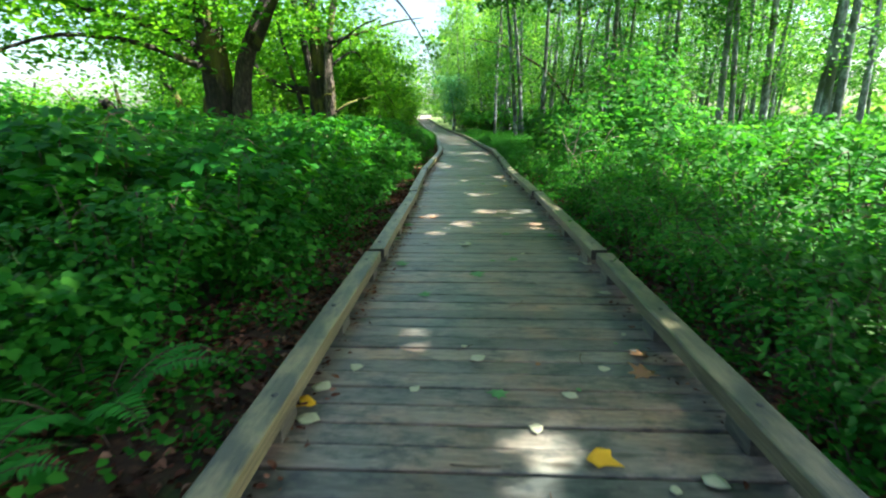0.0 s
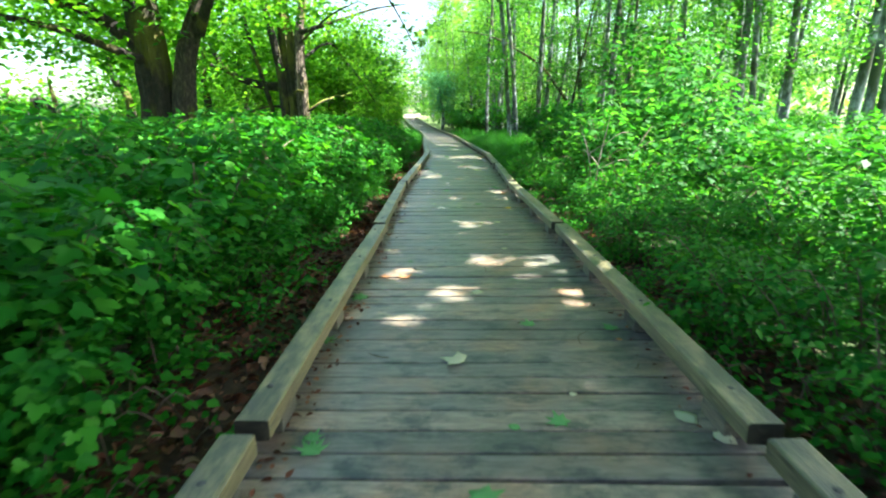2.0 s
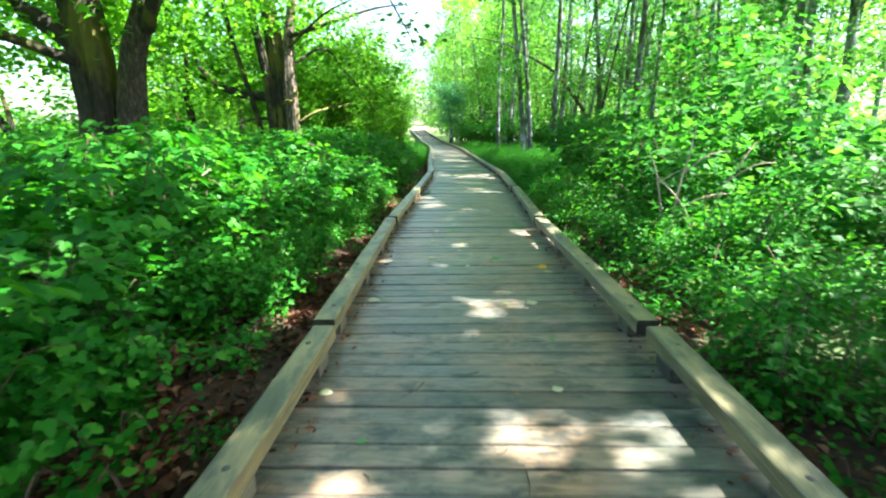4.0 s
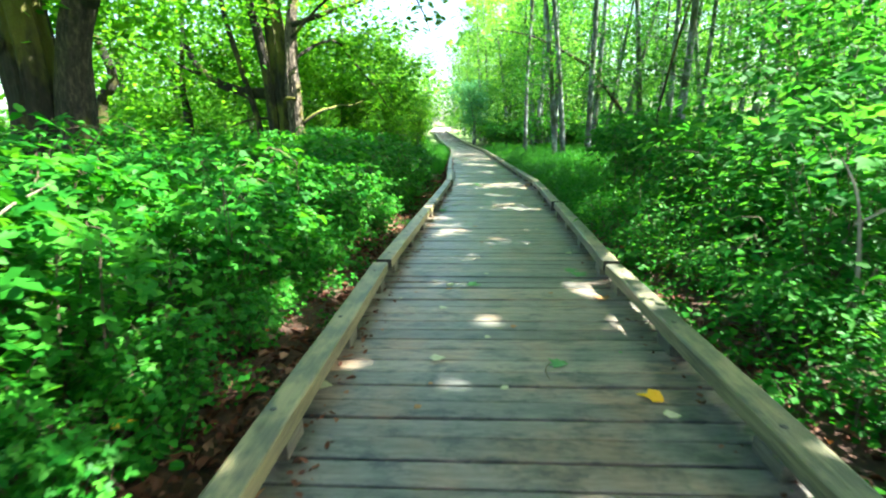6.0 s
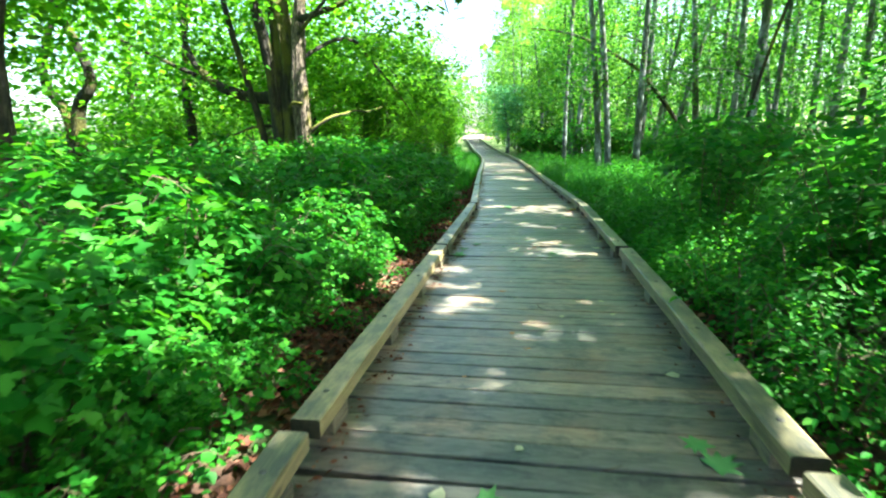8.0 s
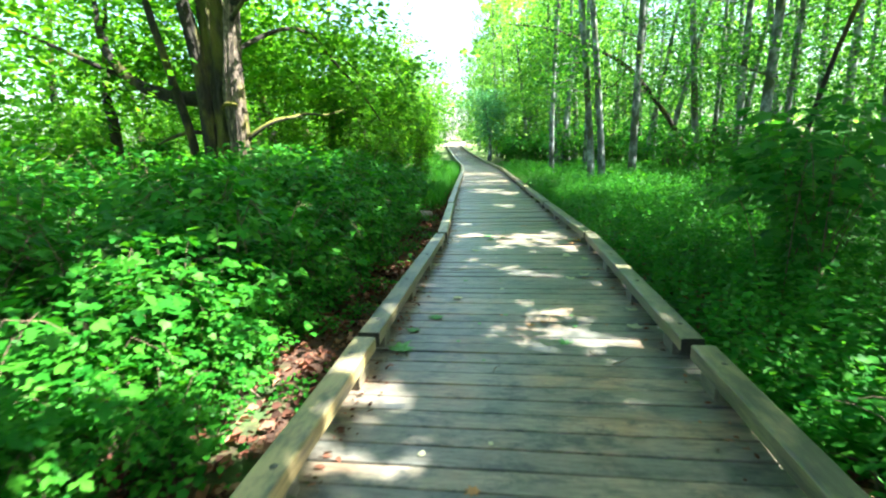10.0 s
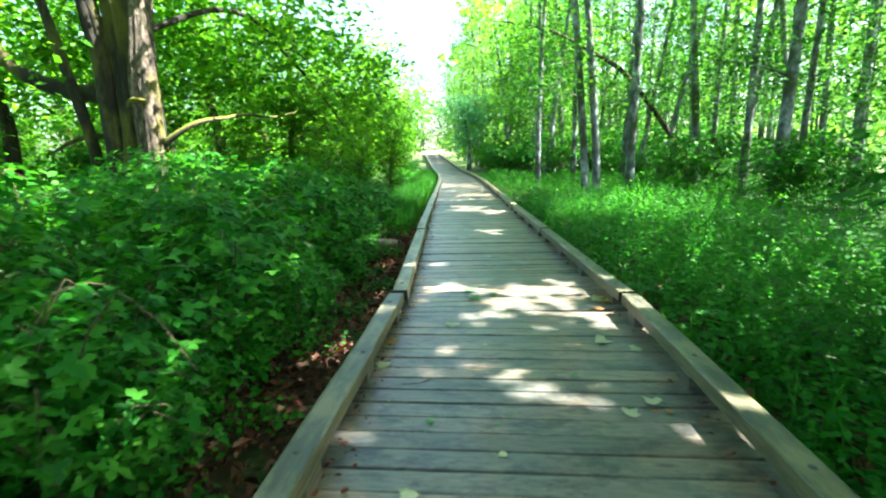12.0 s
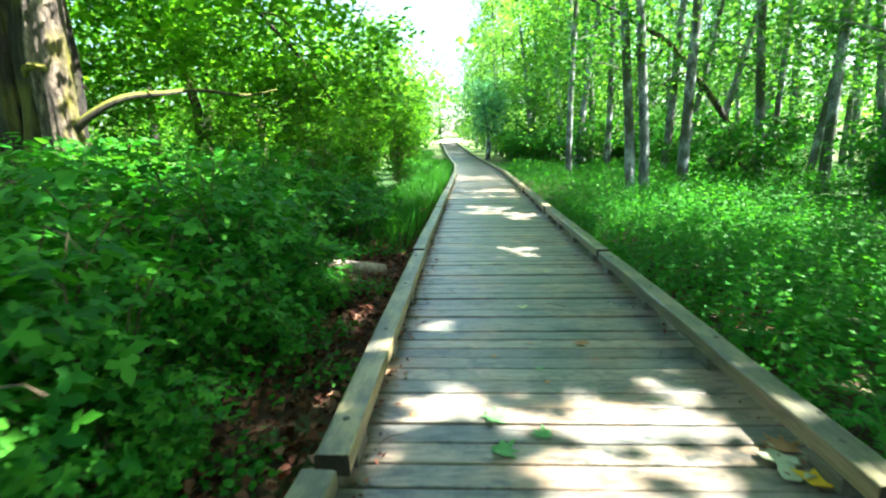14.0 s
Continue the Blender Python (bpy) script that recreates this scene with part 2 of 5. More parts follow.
def ground_material():
    m, nt, bsdf, out = nodes_of("forest_floor")
    fine, _ = noise_at(nt, 14, 8.0, rough=0.7)
    wide, _ = noise_at(nt, 1.1, 4.0)
    soil = ramp(nt, fine, [(0.3, (0.016, 0.009, 0.006)), (0.5, (0.05, 0.022, 0.013)), (0.68, (0.12, 0.055, 0.032))])
    moss = ramp(nt, fine, [(0.3, (0.015, 0.04, 0.01)), (0.7, (0.06, 0.13, 0.03))])
    near = mixed(nt, ramp(nt, wide, [(0.52, (0, 0, 0)), (0.65, (1, 1, 1))]), soil, moss)
    green = ramp(nt, fine, [(0.3, (0.012, 0.035, 0.008)), (0.5, (0.03, 0.085, 0.016)), (0.7, (0.07, 0.16, 0.03))])
    away_tc = nt.nodes.new("ShaderNodeTexCoord")
    away = nt.nodes.new("ShaderNodeSeparateXYZ")
    nt.links.new(away_tc.outputs["Object"], away.inputs[0])
    off = nt.nodes.new("ShaderNodeMath")
    off.operation = "SUBTRACT"
    off.inputs[1].default_value = 0.7
    nt.links.new(away.outputs[0], off.inputs[0])
    size = nt.nodes.new("ShaderNodeMath")
    size.operation = "ABSOLUTE"
    nt.links.new(off.outputs[0], size.inputs[0])
    strip = node(nt, "ShaderNodeMapRange", From_Min=1.9, From_Max=3.0)
    nt.links.new(size.outputs[0], strip.inputs[0])
    near = mixed(nt, strip.outputs[0], near, green)
    tc = nt.nodes.new("ShaderNodeTexCoord")
    ln = nt.nodes.new("ShaderNodeVectorMath")
    ln.operation = "LENGTH"
    sub = nt.nodes.new("ShaderNodeVectorMath")
    sub.operation = "SUBTRACT"
    sub.inputs[1].default_value = (0, 20, 0)
    nt.links.new(tc.outputs["Object"], sub.inputs[0])
    nt.links.new(sub.outputs[0], ln.inputs[0])
    mr = node(nt, "ShaderNodeMapRange", From_Min=26.0, From_Max=40.0)
    nt.links.new(ln.outputs["Value"], mr.inputs[0])
    meadow = ramp(nt, fine, [(0.3, (0.07, 0.12, 0.035)), (0.7, (0.17, 0.22, 0.075))])
    nt.links.new(mixed(nt, mr.outputs[0], near, meadow), bsdf.inputs["Base Color"])
    bsdf.inputs["Roughness"].default_value = 0.95
    bumped(nt, bsdf, fine, 0.7, 0.05)
    return m


GROUND = ground_material()


# ---- mesh helpers ----
def part(name, mesh, material, parent=None, label=""):
    """Links a bmesh, or a mesh, as one object, under a thing where one is given."""
    if isinstance(mesh, bmesh.types.BMesh):
        data = bpy.data.meshes.new(name)
        mesh.to_mesh(data)
        mesh.free()
    else:
        data = mesh
    if material and not data.materials:
        data.materials.append(material)
    ob = new(name, data)
    if parent:
        ob.parent = parent
    if label:
        ob["label"] = label
    return ob


def mesh_of(name, verts, faces, smooth=False):
    data = bpy.data.meshes.new(name)
    data.from_pydata([tuple(v) for v in verts], [], faces)
    if smooth:
        data.polygons.foreach_set("use_smooth", [True] * len(data.polygons))
    data.update()
    return data


def tube(points, radii, segs=9, ridge=0.0, seed=0.0, steps=4):
    """Verts and faces of a limb swept along a smoothed line, with ridged bark where asked."""
    pts = [Vector(p) for p in points]
    line, rad = [], []
    for i in range(len(pts) - 1):
        p0, p1, p2, p3 = pts[max(i - 1, 0)], pts[i], pts[i + 1], pts[min(i + 2, len(pts) - 1)]
        for k in range(steps):
            t = k / steps
            line.append(0.5 * ((2 * p1) + (p2 - p0) * t + (2 * p0 - 5 * p1 + 4 * p2 - p3) * t * t + (3 * p1 - p0 - 3 * p2 + p3) * t ** 3))
            rad.append(radii[i] + (radii[i + 1] - radii[i]) * t)
    line.append(pts[-1])
    rad.append(radii[-1])
    verts, faces = [], []
    side = Vector((1, 0.02, 0.03))
    for i, p in enumerate(line):
        ahead = (line[min(i + 1, len(line) - 1)] - line[max(i - 1, 0)]).normalized()
        u = (side - ahead * side.dot(ahead))
        u = u.normalized() if u.length > 1e-3 else ahead.orthogonal().normalized()
        side = u
        w = ahead.cross(u)
        for k in range(segs):
            a = 2 * math.pi * k / segs
            r = rad[i]
            if ridge:
                r *= 1 + ridge * noise.noise((3.1 * math.cos(a) + seed, 3.1 * math.sin(a), p.z * 0.5 + seed)) \
                       + ridge * 0.45 * noise.noise((8 * math.cos(a), 8 * math.sin(a) + seed, p.z * 1.3)) \
                       + ridge * 0.3 * noise.noise((19 * math.cos(a), 19 * math.sin(a), p.z * 2.6 + seed))
            verts.append(p + (u * math.cos(a) + w * math.sin(a)) * r)
    n = len(line)
    for i in range(n - 1):
        for k in range(segs):
            k2 = (k + 1) % segs
            faces.append((i * segs + k, i * segs + k2, (i + 1) * segs + k2, (i + 1) * segs + k))
    faces.append(tuple(range((n - 1) * segs, n * segs)))
    faces.append(tuple(reversed(range(segs))))
    return verts, faces


def joined(pieces):
    verts, faces = [], []
    for v, f in pieces:
        o = len(verts)
        verts += v
        faces += [tuple(i + o for i in q) for q in f]
    return verts, faces


# Leaf outlines, one unit long from the stalk at the origin along y; (x, y, z)
OVATE = np.array([(0, 0, 0), (0.27, 0.3, 0.05), (0.2, 0.68, 0.03), (0, 1, -0.08), (-0.2, 0.68, 0.03), (-0.27, 0.3, 0.05)])
LOBED = np.array([(0, 0, 0), (0.4, 0.04, 0.02), (0.5, 0.45, -0.04), (0.22, 0.55, 0.03), (0, 1, -0.1), (-0.22, 0.55, 0.03), (-0.5, 0.45, -0.04), (-0.4, 0.04, 0.02)])
PALM = np.array([(0, 0, 0), (0.3, -0.06, 0), (0.28, 0.16, 0.03), (0.62, 0.3, -0.05), (0.27, 0.42, 0.03), (0.38, 0.78, -0.03), (0.12, 0.6, 0.03),
                 (0, 1, -0.08), (-0.12, 0.6, 0.03), (-0.38, 0.78, -0.03), (-0.27, 0.42, 0.03), (-0.62, 0.3, -0.05), (-0.28, 0.16, 0.03), (-0.3, -0.06, 0)])
THIMBLE = np.array([(0, 0, 0), (0.26, -0.08, 0.1), (0.5, 0.1, 0.1), (0.58, 0.44, 0.0), (0.3, 0.5, 0.1), (0.27, 0.76, 0.05), (0, 1, -0.12),
                    (-0.27, 0.76, 0.05), (-0.3, 0.5, 0.1), (-0.58, 0.44, 0.0), (-0.5, 0.1, 0.1), (-0.26, -0.08, 0.1)])
TRIFOIL = np.array([(0, 0, 0), (0.1, 0.12, 0.03), (0.36, -0.02, 0.04), (0.56, 0.22, -0.03), (0.34, 0.36, 0.03), (0.13, 0.34, 0.04), (0.26, 0.64, 0.02), (0, 1, -0.12),
                    (-0.26, 0.64, 0.02), (-0.13, 0.34, 0.04), (-0.34, 0.36, 0.03), (-0.56, 0.22, -0.03), (-0.36, -0.02, 0.04), (-0.1, 0.12, 0.03)])
KITE = np.array([(0, 0, 0), (0.33, 0.45, 0.05), (0, 1, -0.06), (-0.33, 0.45, 0.05)])
BLADE = np.array([(-0.035, 0, 0), (0.035, 0, 0), (0.028, 0.5, 0.06), (0, 1, 0.28), (-0.028, 0.5, 0.06)])


def leaf_mesh(name, places, ups, ahead, sizes, outline):
    """One mesh of many leaves: stalk ends, the way each face looks, the way each tip points, lengths."""
    n, k = len(places), len(outline)
    ups = ups / np.linalg.norm(ups, axis=1, keepdims=True)
    ahead = ahead - ups * np.sum(ahead * ups, axis=1, keepdims=True)
    ahead = ahead / np.maximum(np.linalg.norm(ahead, axis=1, keepdims=True), 1e-6)
    side = np.cross(ahead, ups)
    o = outline[None, :, :] * sizes[:, None, None]
    v = places[:, None, :] + o[..., 0:1] * side[:, None, :] + o[..., 1:2] * ahead[:, None, :] + o[..., 2:3] * ups[:, None, :]
    data = bpy.data.meshes.new(name)
    data.vertices.add(n * k)
    data.vertices.foreach_set("co", v.reshape(-1).astype(np.float32))
    if k == 5:
        corners, sides = np.array([0, 1, 2, 4, 4, 2, 3]), [4, 3]
    elif k < 6:
        corners, sides = np.arange(k), [k]
    else:
        h = k // 2
        corners, sides = np.concatenate([np.arange(h + 1), np.arange(h, k), [0]]), [h + 1, h + 1]
    loops = (np.arange(n)[:, None] * k + corners[None, :]).reshape(-1)
    starts = (np.arange(n)[:, None] * len(corners) + np.arange(len(sides))[None, :] * sides[0]).reshape(-1)
    data.loops.add(len(loops))
    data.loops.foreach_set("vertex_index", loops.astype(np.int32))
    data.polygons.add(len(starts))
    data.polygons.foreach_set("loop_start", starts.astype(np.int32))
    data.update(calc_edges=True)
    if len(sides) > 1:
        data.polygons.foreach_set("use_smooth", [True] * len(starts))
    return data


def scattered(n, tilt=0.6):
    """Ways for n leaves: faces near upright, tips round about and a little down."""
    ups = rng.normal(0, tilt, (n, 3))
    ups[:, 2] = 1.0
    a = rng.uniform(0, 2 * np.pi, n)
    ahead = np.stack([np.cos(a), np.sin(a), rng.normal(-0.25, 0.25, n)], 1)
    return ups, ahead


# ---- the walk's line ----
JOINTS = [(-6.68, 0.93), (-3.02, 0.95), (0.64, 0.97), (4.29, 0.97), (7.96, 0.92), (11.64, 0.79), (15.26, 0.79), (18.94, 0.78), (22.6, 0.52), (26.25, 0.26),
          (29.9, 0.04), (33.55, -0.2), (37.2, -0.45), (40.85, -0.78), (44.5, -1.15), (48.1, -1.62), (51.7, -2.15)] + [(51.7 + 3.6 * k, -2.15 - 0.5 * k) for k in range(1, 10)]
RAIL_OFF, RAIL_TOP = 0.952, 0.165


def centre_x(y):
    for (y0, x0), (y1, x1) in zip(JOINTS, JOINTS[1:]):
        if y <= y1:
            return x0 + (x1 - x0) * (y - y0) / (y1 - y0)
    return JOINTS[-1][1] - 0.12 * (y - JOINTS[-1][0])


def rise(y):
    """How far the ground and the walk have climbed: level at first, then a gentle ramp."""
    u = max(0.0, y - 45.0)
    return 0.042 * u * u / (u + 12.0)


CENTRE_Y = np.arange(-7, 140, 0.5)
CENTRE_X = np.array([centre_x(y) for y in CENTRE_Y])

# Gaps in the leaves overhead, by the spots of sun that fall through them on the deck: x, y, radius
GAPS_A = [(1.1, 1.8, 0.2), (0.5, 2.9, 0.14), (1.06, 7.1, 0.24), (1.63, 6.8, 0.24), (1.68, 6.2, 0.2), (0.35, 6.7, 0.2), (0.7, 6.2, 0.15),
          (1.02, 8.7, 0.2), (0.45, 5.75, 0.16), (0.89, 8.6, 0.2), (0.71, 10.7, 0.14), (1.5, 10.55, 0.16), (0.3, 11.6, 0.14), (1.52, 11.4, 0.17),
          (0.88, 13.25, 0.22), (0.1, 14.2, 0.25), (0.57, 12.45, 0.17), (0.16, 13.64, 0.2), (1.1, 15.8, 0.4)]
GAPS_C = [(-1.28, 22.85, 0.3), (-1.05, 22.4, 0.16), (0.1, 7.37, 0.1), (1.56, 7.25, 0.12), (1.75, 11.71, 0.17), (0.84, 17.49, 0.15), (0.01, 14.87, 0.16), 
          (0.52, 13.89, 0.11), (0.48, 18.09, 0.14), (0.21, 17.82, 0.1)]
GAPS_B = [(0.93, 16.2, 0.22), (0.95, 15.7, 0.2), (1.3, 15.6, 0.2), (0.06, 19.65, 0.32), (1.15, 19.05, 0.55), (0.7, 19.5, 0.2), (1.5, 18.8, 0.22), (0.75, 17.7, 0.17), (1.09, 17.4, 0.17),
          (1.2, 19.75, 0.3), (0.0, 20.8, 0.16), (0.65, 23.4, 0.3), (0.1, 27.2, 0.5), (0.75, 26.3, 0.5), (0.3, 31, 0.7), (-0.3, 36, 0.6),
          (1.75, 9.2, 0.12), (1.2, 5.2, 0.1), (1.65, 17.1, 0.1), (-1.3, 14.5, 0.6), (-0.5, 14.9, 0.4), (-0.65, 15.6, 0.3), (-0.4, 18.4, 0.16), (-2.6, 10.6, 0.45)]
# wider, thinner gaps that let sun on the bushes beside the walk
THIN = [(-2.9, 10.2, 0.7), (-2.9, 8.8, 0.6), (-2.6, 11.8, 0.8), (2.4, 9.2, 0.5), (2.6, 11.3, 0.75), (2.6, 12.8, 0.75), (2.65, 14.2, 0.8), (-2.1, 9.5, 0.62), (-2.5, 10.6, 0.75), (-2.1, 12.4, 0.75), (-1.9, 14.9, 0.6), (3.0, 9.0, 0.8), (5.4, 5.6, 1.1), (-4.6, 18.6, 1.2), 
        (3.5, 26, 1.8), (-4.2, 22.5, 1.0), (-1.4, 14.9, 0.45), (3.4, 12.2, 0.7), (5.5, 17, 1.4), (3.0, 11.4, 1.6), (4.6, 13.6, 2.2), (2.6, 14.6, 0.9)]


def in_shade(p, outer=0.0):
    """Which of the points cast no shadow on a spot of sun."""
    s = p[:, 2] / to_sun.z
    x, y = p[:, 0] - s * to_sun.x, p[:, 1] - s * to_sun.y
    keep, luck = np.ones(len(p), bool), rng.random(len(p))
    for gx, gy, r in GAPS_A + GAPS_B + GAPS_C:
        a = np.arctan2(y - gy, x - gx)
        ragged = r * (1 + 0.35 * np.sin(3 * a + gx * 9) + 0.22 * np.sin(7 * a + gy * 5) + 0.2 * np.sin(13 * a + gx * 4)) + outer
        keep &= ((x - gx) ** 2 + (y - gy) ** 2 > ragged ** 2) | ((luck < 0.03) & (r > 0.24))
    cx = np.interp(y, CENTRE_Y, CENTRE_X)
    fleck = np.sin(x * 5.1 + 1.7 * np.sin(y * 2.3)) * np.sin(y * 4.3 + 1.9 * np.sin(x * 2.9)) + 0.5 * np.sin(x * 11 + y * 7) * np.sin(y * 12 - x * 5)
    keep &= (np.abs(x - cx) < 1.1) | ((y < 8) & (x < cx + 2.0) & (x > cx - 2.2)) | ((np.abs(y - 14.5) < 3.5) & (x < -6.2)) | (fleck < np.where(x > cx, np.where(y > 15.5, 0.36, np.where(y < 9.5, -0.05, -0.3)), np.where((y > 14.5) & (x > cx - 6), 0.48, np.where((y > 8) & (y < 14.5), 0.1, 0.28))))
    for gx, gy, r in THIN:
        keep &= ((x - gx) ** 2 + (y - gy) ** 2 > r * r) | (luck < 0.14)
    return keep


# ---- ground ----
def ground():
    s = np.linspace(-1, 1, 111)
    xs = np.sign(s) * (np.abs(s) * 16 + np.abs(s) ** 7 * 700)
    ys = xs + 18
    verts = []
    for y in ys:
        for x in xs:
            near = abs(x - centre_x(min(max(y, -6), 110)))
            bank = 0.05 * math.exp(-((near - 1.6) / 0.5) ** 2) - 0.1 * (near < 1.1)
            verts.append((x, y, -0.2 + rise(y) * math.exp(-(near / 14) ** 2) + bank + 0.07 * noise.noise((x * 0.7, y * 0.7, 0)) + 0.02 * noise.noise((x * 3, y * 3, 4))))
    n = len(xs)
    faces = [(j * n + i, j * n + i + 1, (j + 1) * n + i + 1, (j + 1) * n + i) for j in range(n - 1) for i in range(n - 1)]
    ob = part("ground", mesh_of("ground", verts, faces, True), GROUND)
    tagged(ob, "brown leaf-littered forest floor fading to sunny grass", "ground", kind="structure")


ground()


# ---- trees ----
def clumps(centres, spread, count, size, outline, name, material, parent, gap=True, tilt=0.55, part_name="crown"):
    """A crown of leaves gathered round the given centres, with the sun gaps left open."""
    c = np.repeat(np.asarray(centres, float), count, axis=0)
    p = c + rng.normal(0, 1, c.shape) * np.asarray(spread)
    p = p[p[:, 2] > 0.15]
    if gap:
        p = p[in_shade(p)]
    ups, ahead = scattered(len(p), tilt)
    data = leaf_mesh(name, p, ups, ahead, rng.uniform(0.7, 1.25, len(p)) * size, outline)
    return part(part_name, data, material, parent)


def root(name, at, label, category, group=""):
    ob = new(name)
    ob.location = at
    ob.empty_display_size = 0.2
    return tagged(ob, label, category, group)


def local(parent, points):
    o = np.array(parent.location)
    return [tuple(np.array(p) - o) for p in points]


def at_world(ob):
    """Parts are modelled in place; under their root they move back by its location."""
    ob.matrix_parent_inverse = Matrix.Translation(ob.parent.location).inverted()
    return ob


def tree_part(name, data, material, parent, label=""):
    return at_world(part(name, data, material, parent, label))


def moved(points, dx, dy):
    return [(x + dx, y + dy, z) for x, y, z in points]


def big_maple_near():
    t = root("maple_tree", (-6.0, 14.7, -0.25), "old mossy maple with two thick stems above the bushes", "tree")
    trunk = tube(moved([(-6.35, 14.6, -0.3), (-6.38, 14.6, 0.6), (-6.34, 14.6, 1.8), (-6.4, 14.6, 3.2), (-6.6, 14.6, 5), (-7.0, 14.3, 8)], -0.14, 0.8), [0.56, 0.42, 0.37, 0.36, 0.31, 0.2], 72, 0.2, 1.0, 10)
    second = tube(moved([(-5.85, 14.6, -0.3), (-5.78, 14.6, 0.7), (-5.7, 14.6, 1.8), (-5.45, 14.6, 3.0), (-4.8, 14.7, 4.4), (-3.9, 14.9, 6), (-3.2, 15.2, 8)], -0.12, 0.8), [0.38, 0.28, 0.25, 0.23, 0.2, 0.17, 0.1], 60, 0.2, 5.0, 10)
    tree_part("trunk", mesh_of("trunk", *trunk, True), MAPLE_BARK, t, "mossy bark with the trunk's shade put into its dark colour")
    tree_part("stem", mesh_of("stem", *second, True), MOSSY_LIT_STEM, t)
    for pts, rad in (([(-6.6, 14.5, 2.9), (-7.6, 14.0, 3.7), (-9.0, 13.4, 4.0), (-10.5, 13, 4.6)], [0.2, 0.13, 0.09, 0.04]),
                     ([(-6.5, 14.2, 2.6), (-7.4, 12.6, 3.1), (-8.4, 11.2, 3.1), (-9.2, 10, 2.5)], [0.12, 0.07, 0.05, 0.02]),
                     ([(-5.2, 14.5, 3.2), (-4.2, 13.6, 4.3), (-3, 12.5, 5.2), (-2, 11.5, 5.6)], [0.13, 0.09, 0.06, 0.03]),
                     ([(-6.7, 14.6, 4.2), (-7.8, 12.5, 5.0), (-8.2, 10, 5.2), (-8.0, 7.5, 4.6)], [0.2, 0.14, 0.09, 0.03]),
                     ([(-6.6, 14.7, 4), (-7.5, 16.5, 4.8), (-8.5, 18.5, 4.9)], [0.15, 0.1, 0.04])):
        tree_part("branch", mesh_of("branch", *tube(moved(pts, -0.05, 0.8), rad, 9, 0.1), True), MAPLE_BARK, t)
    cs = []
    for _ in range(130):
        a, r = rng.uniform(0, 2 * np.pi), rng.uniform(1.0, 5.8)
        cs.append((-6.6 + r * math.cos(a), 14 + 1.15 * r * math.sin(a), rng.uniform(3.4, 6.5) + 0.1 * r))
    for _ in range(110):
        cs.append((rng.uniform(-12, -5.0), rng.uniform(6.5, 20.5), rng.uniform(2.8, 4.8)))
    cs = [c for c in cs if not (c[2] < 4.2 and c[0] > -5.2)]
    tree_part("branch", mesh_of("branch", *tube([(-3.9, 14.9, 6), (-2.4, 15.7, 5.5), (-1.2, 16.5, 4.5), (-0.5, 17.0, 3.4), (-0.3, 17.1, 2.9)], [0.08, 0.05, 0.03, 0.015, 0.006], 7)), MAPLE_BARK, t)
    at_world(clumps([(-0.45, 17.0, 3.4), (-0.3, 17.1, 3.1), (-0.7, 16.9, 3.7), (-0.15, 17.2, 3.3)], (0.22, 0.22, 0.16), 20, 0.15, PALM, "hanging_spray", LEAF_MAPLE, t, part_name="hanging_spray"))["kind"] = "stuff"
    at_world(clumps(cs, (0.6, 0.6, 0.22), 80, 0.155, LOBED, "maple_crown", LEAF_MAPLE, t, tilt=0.5))


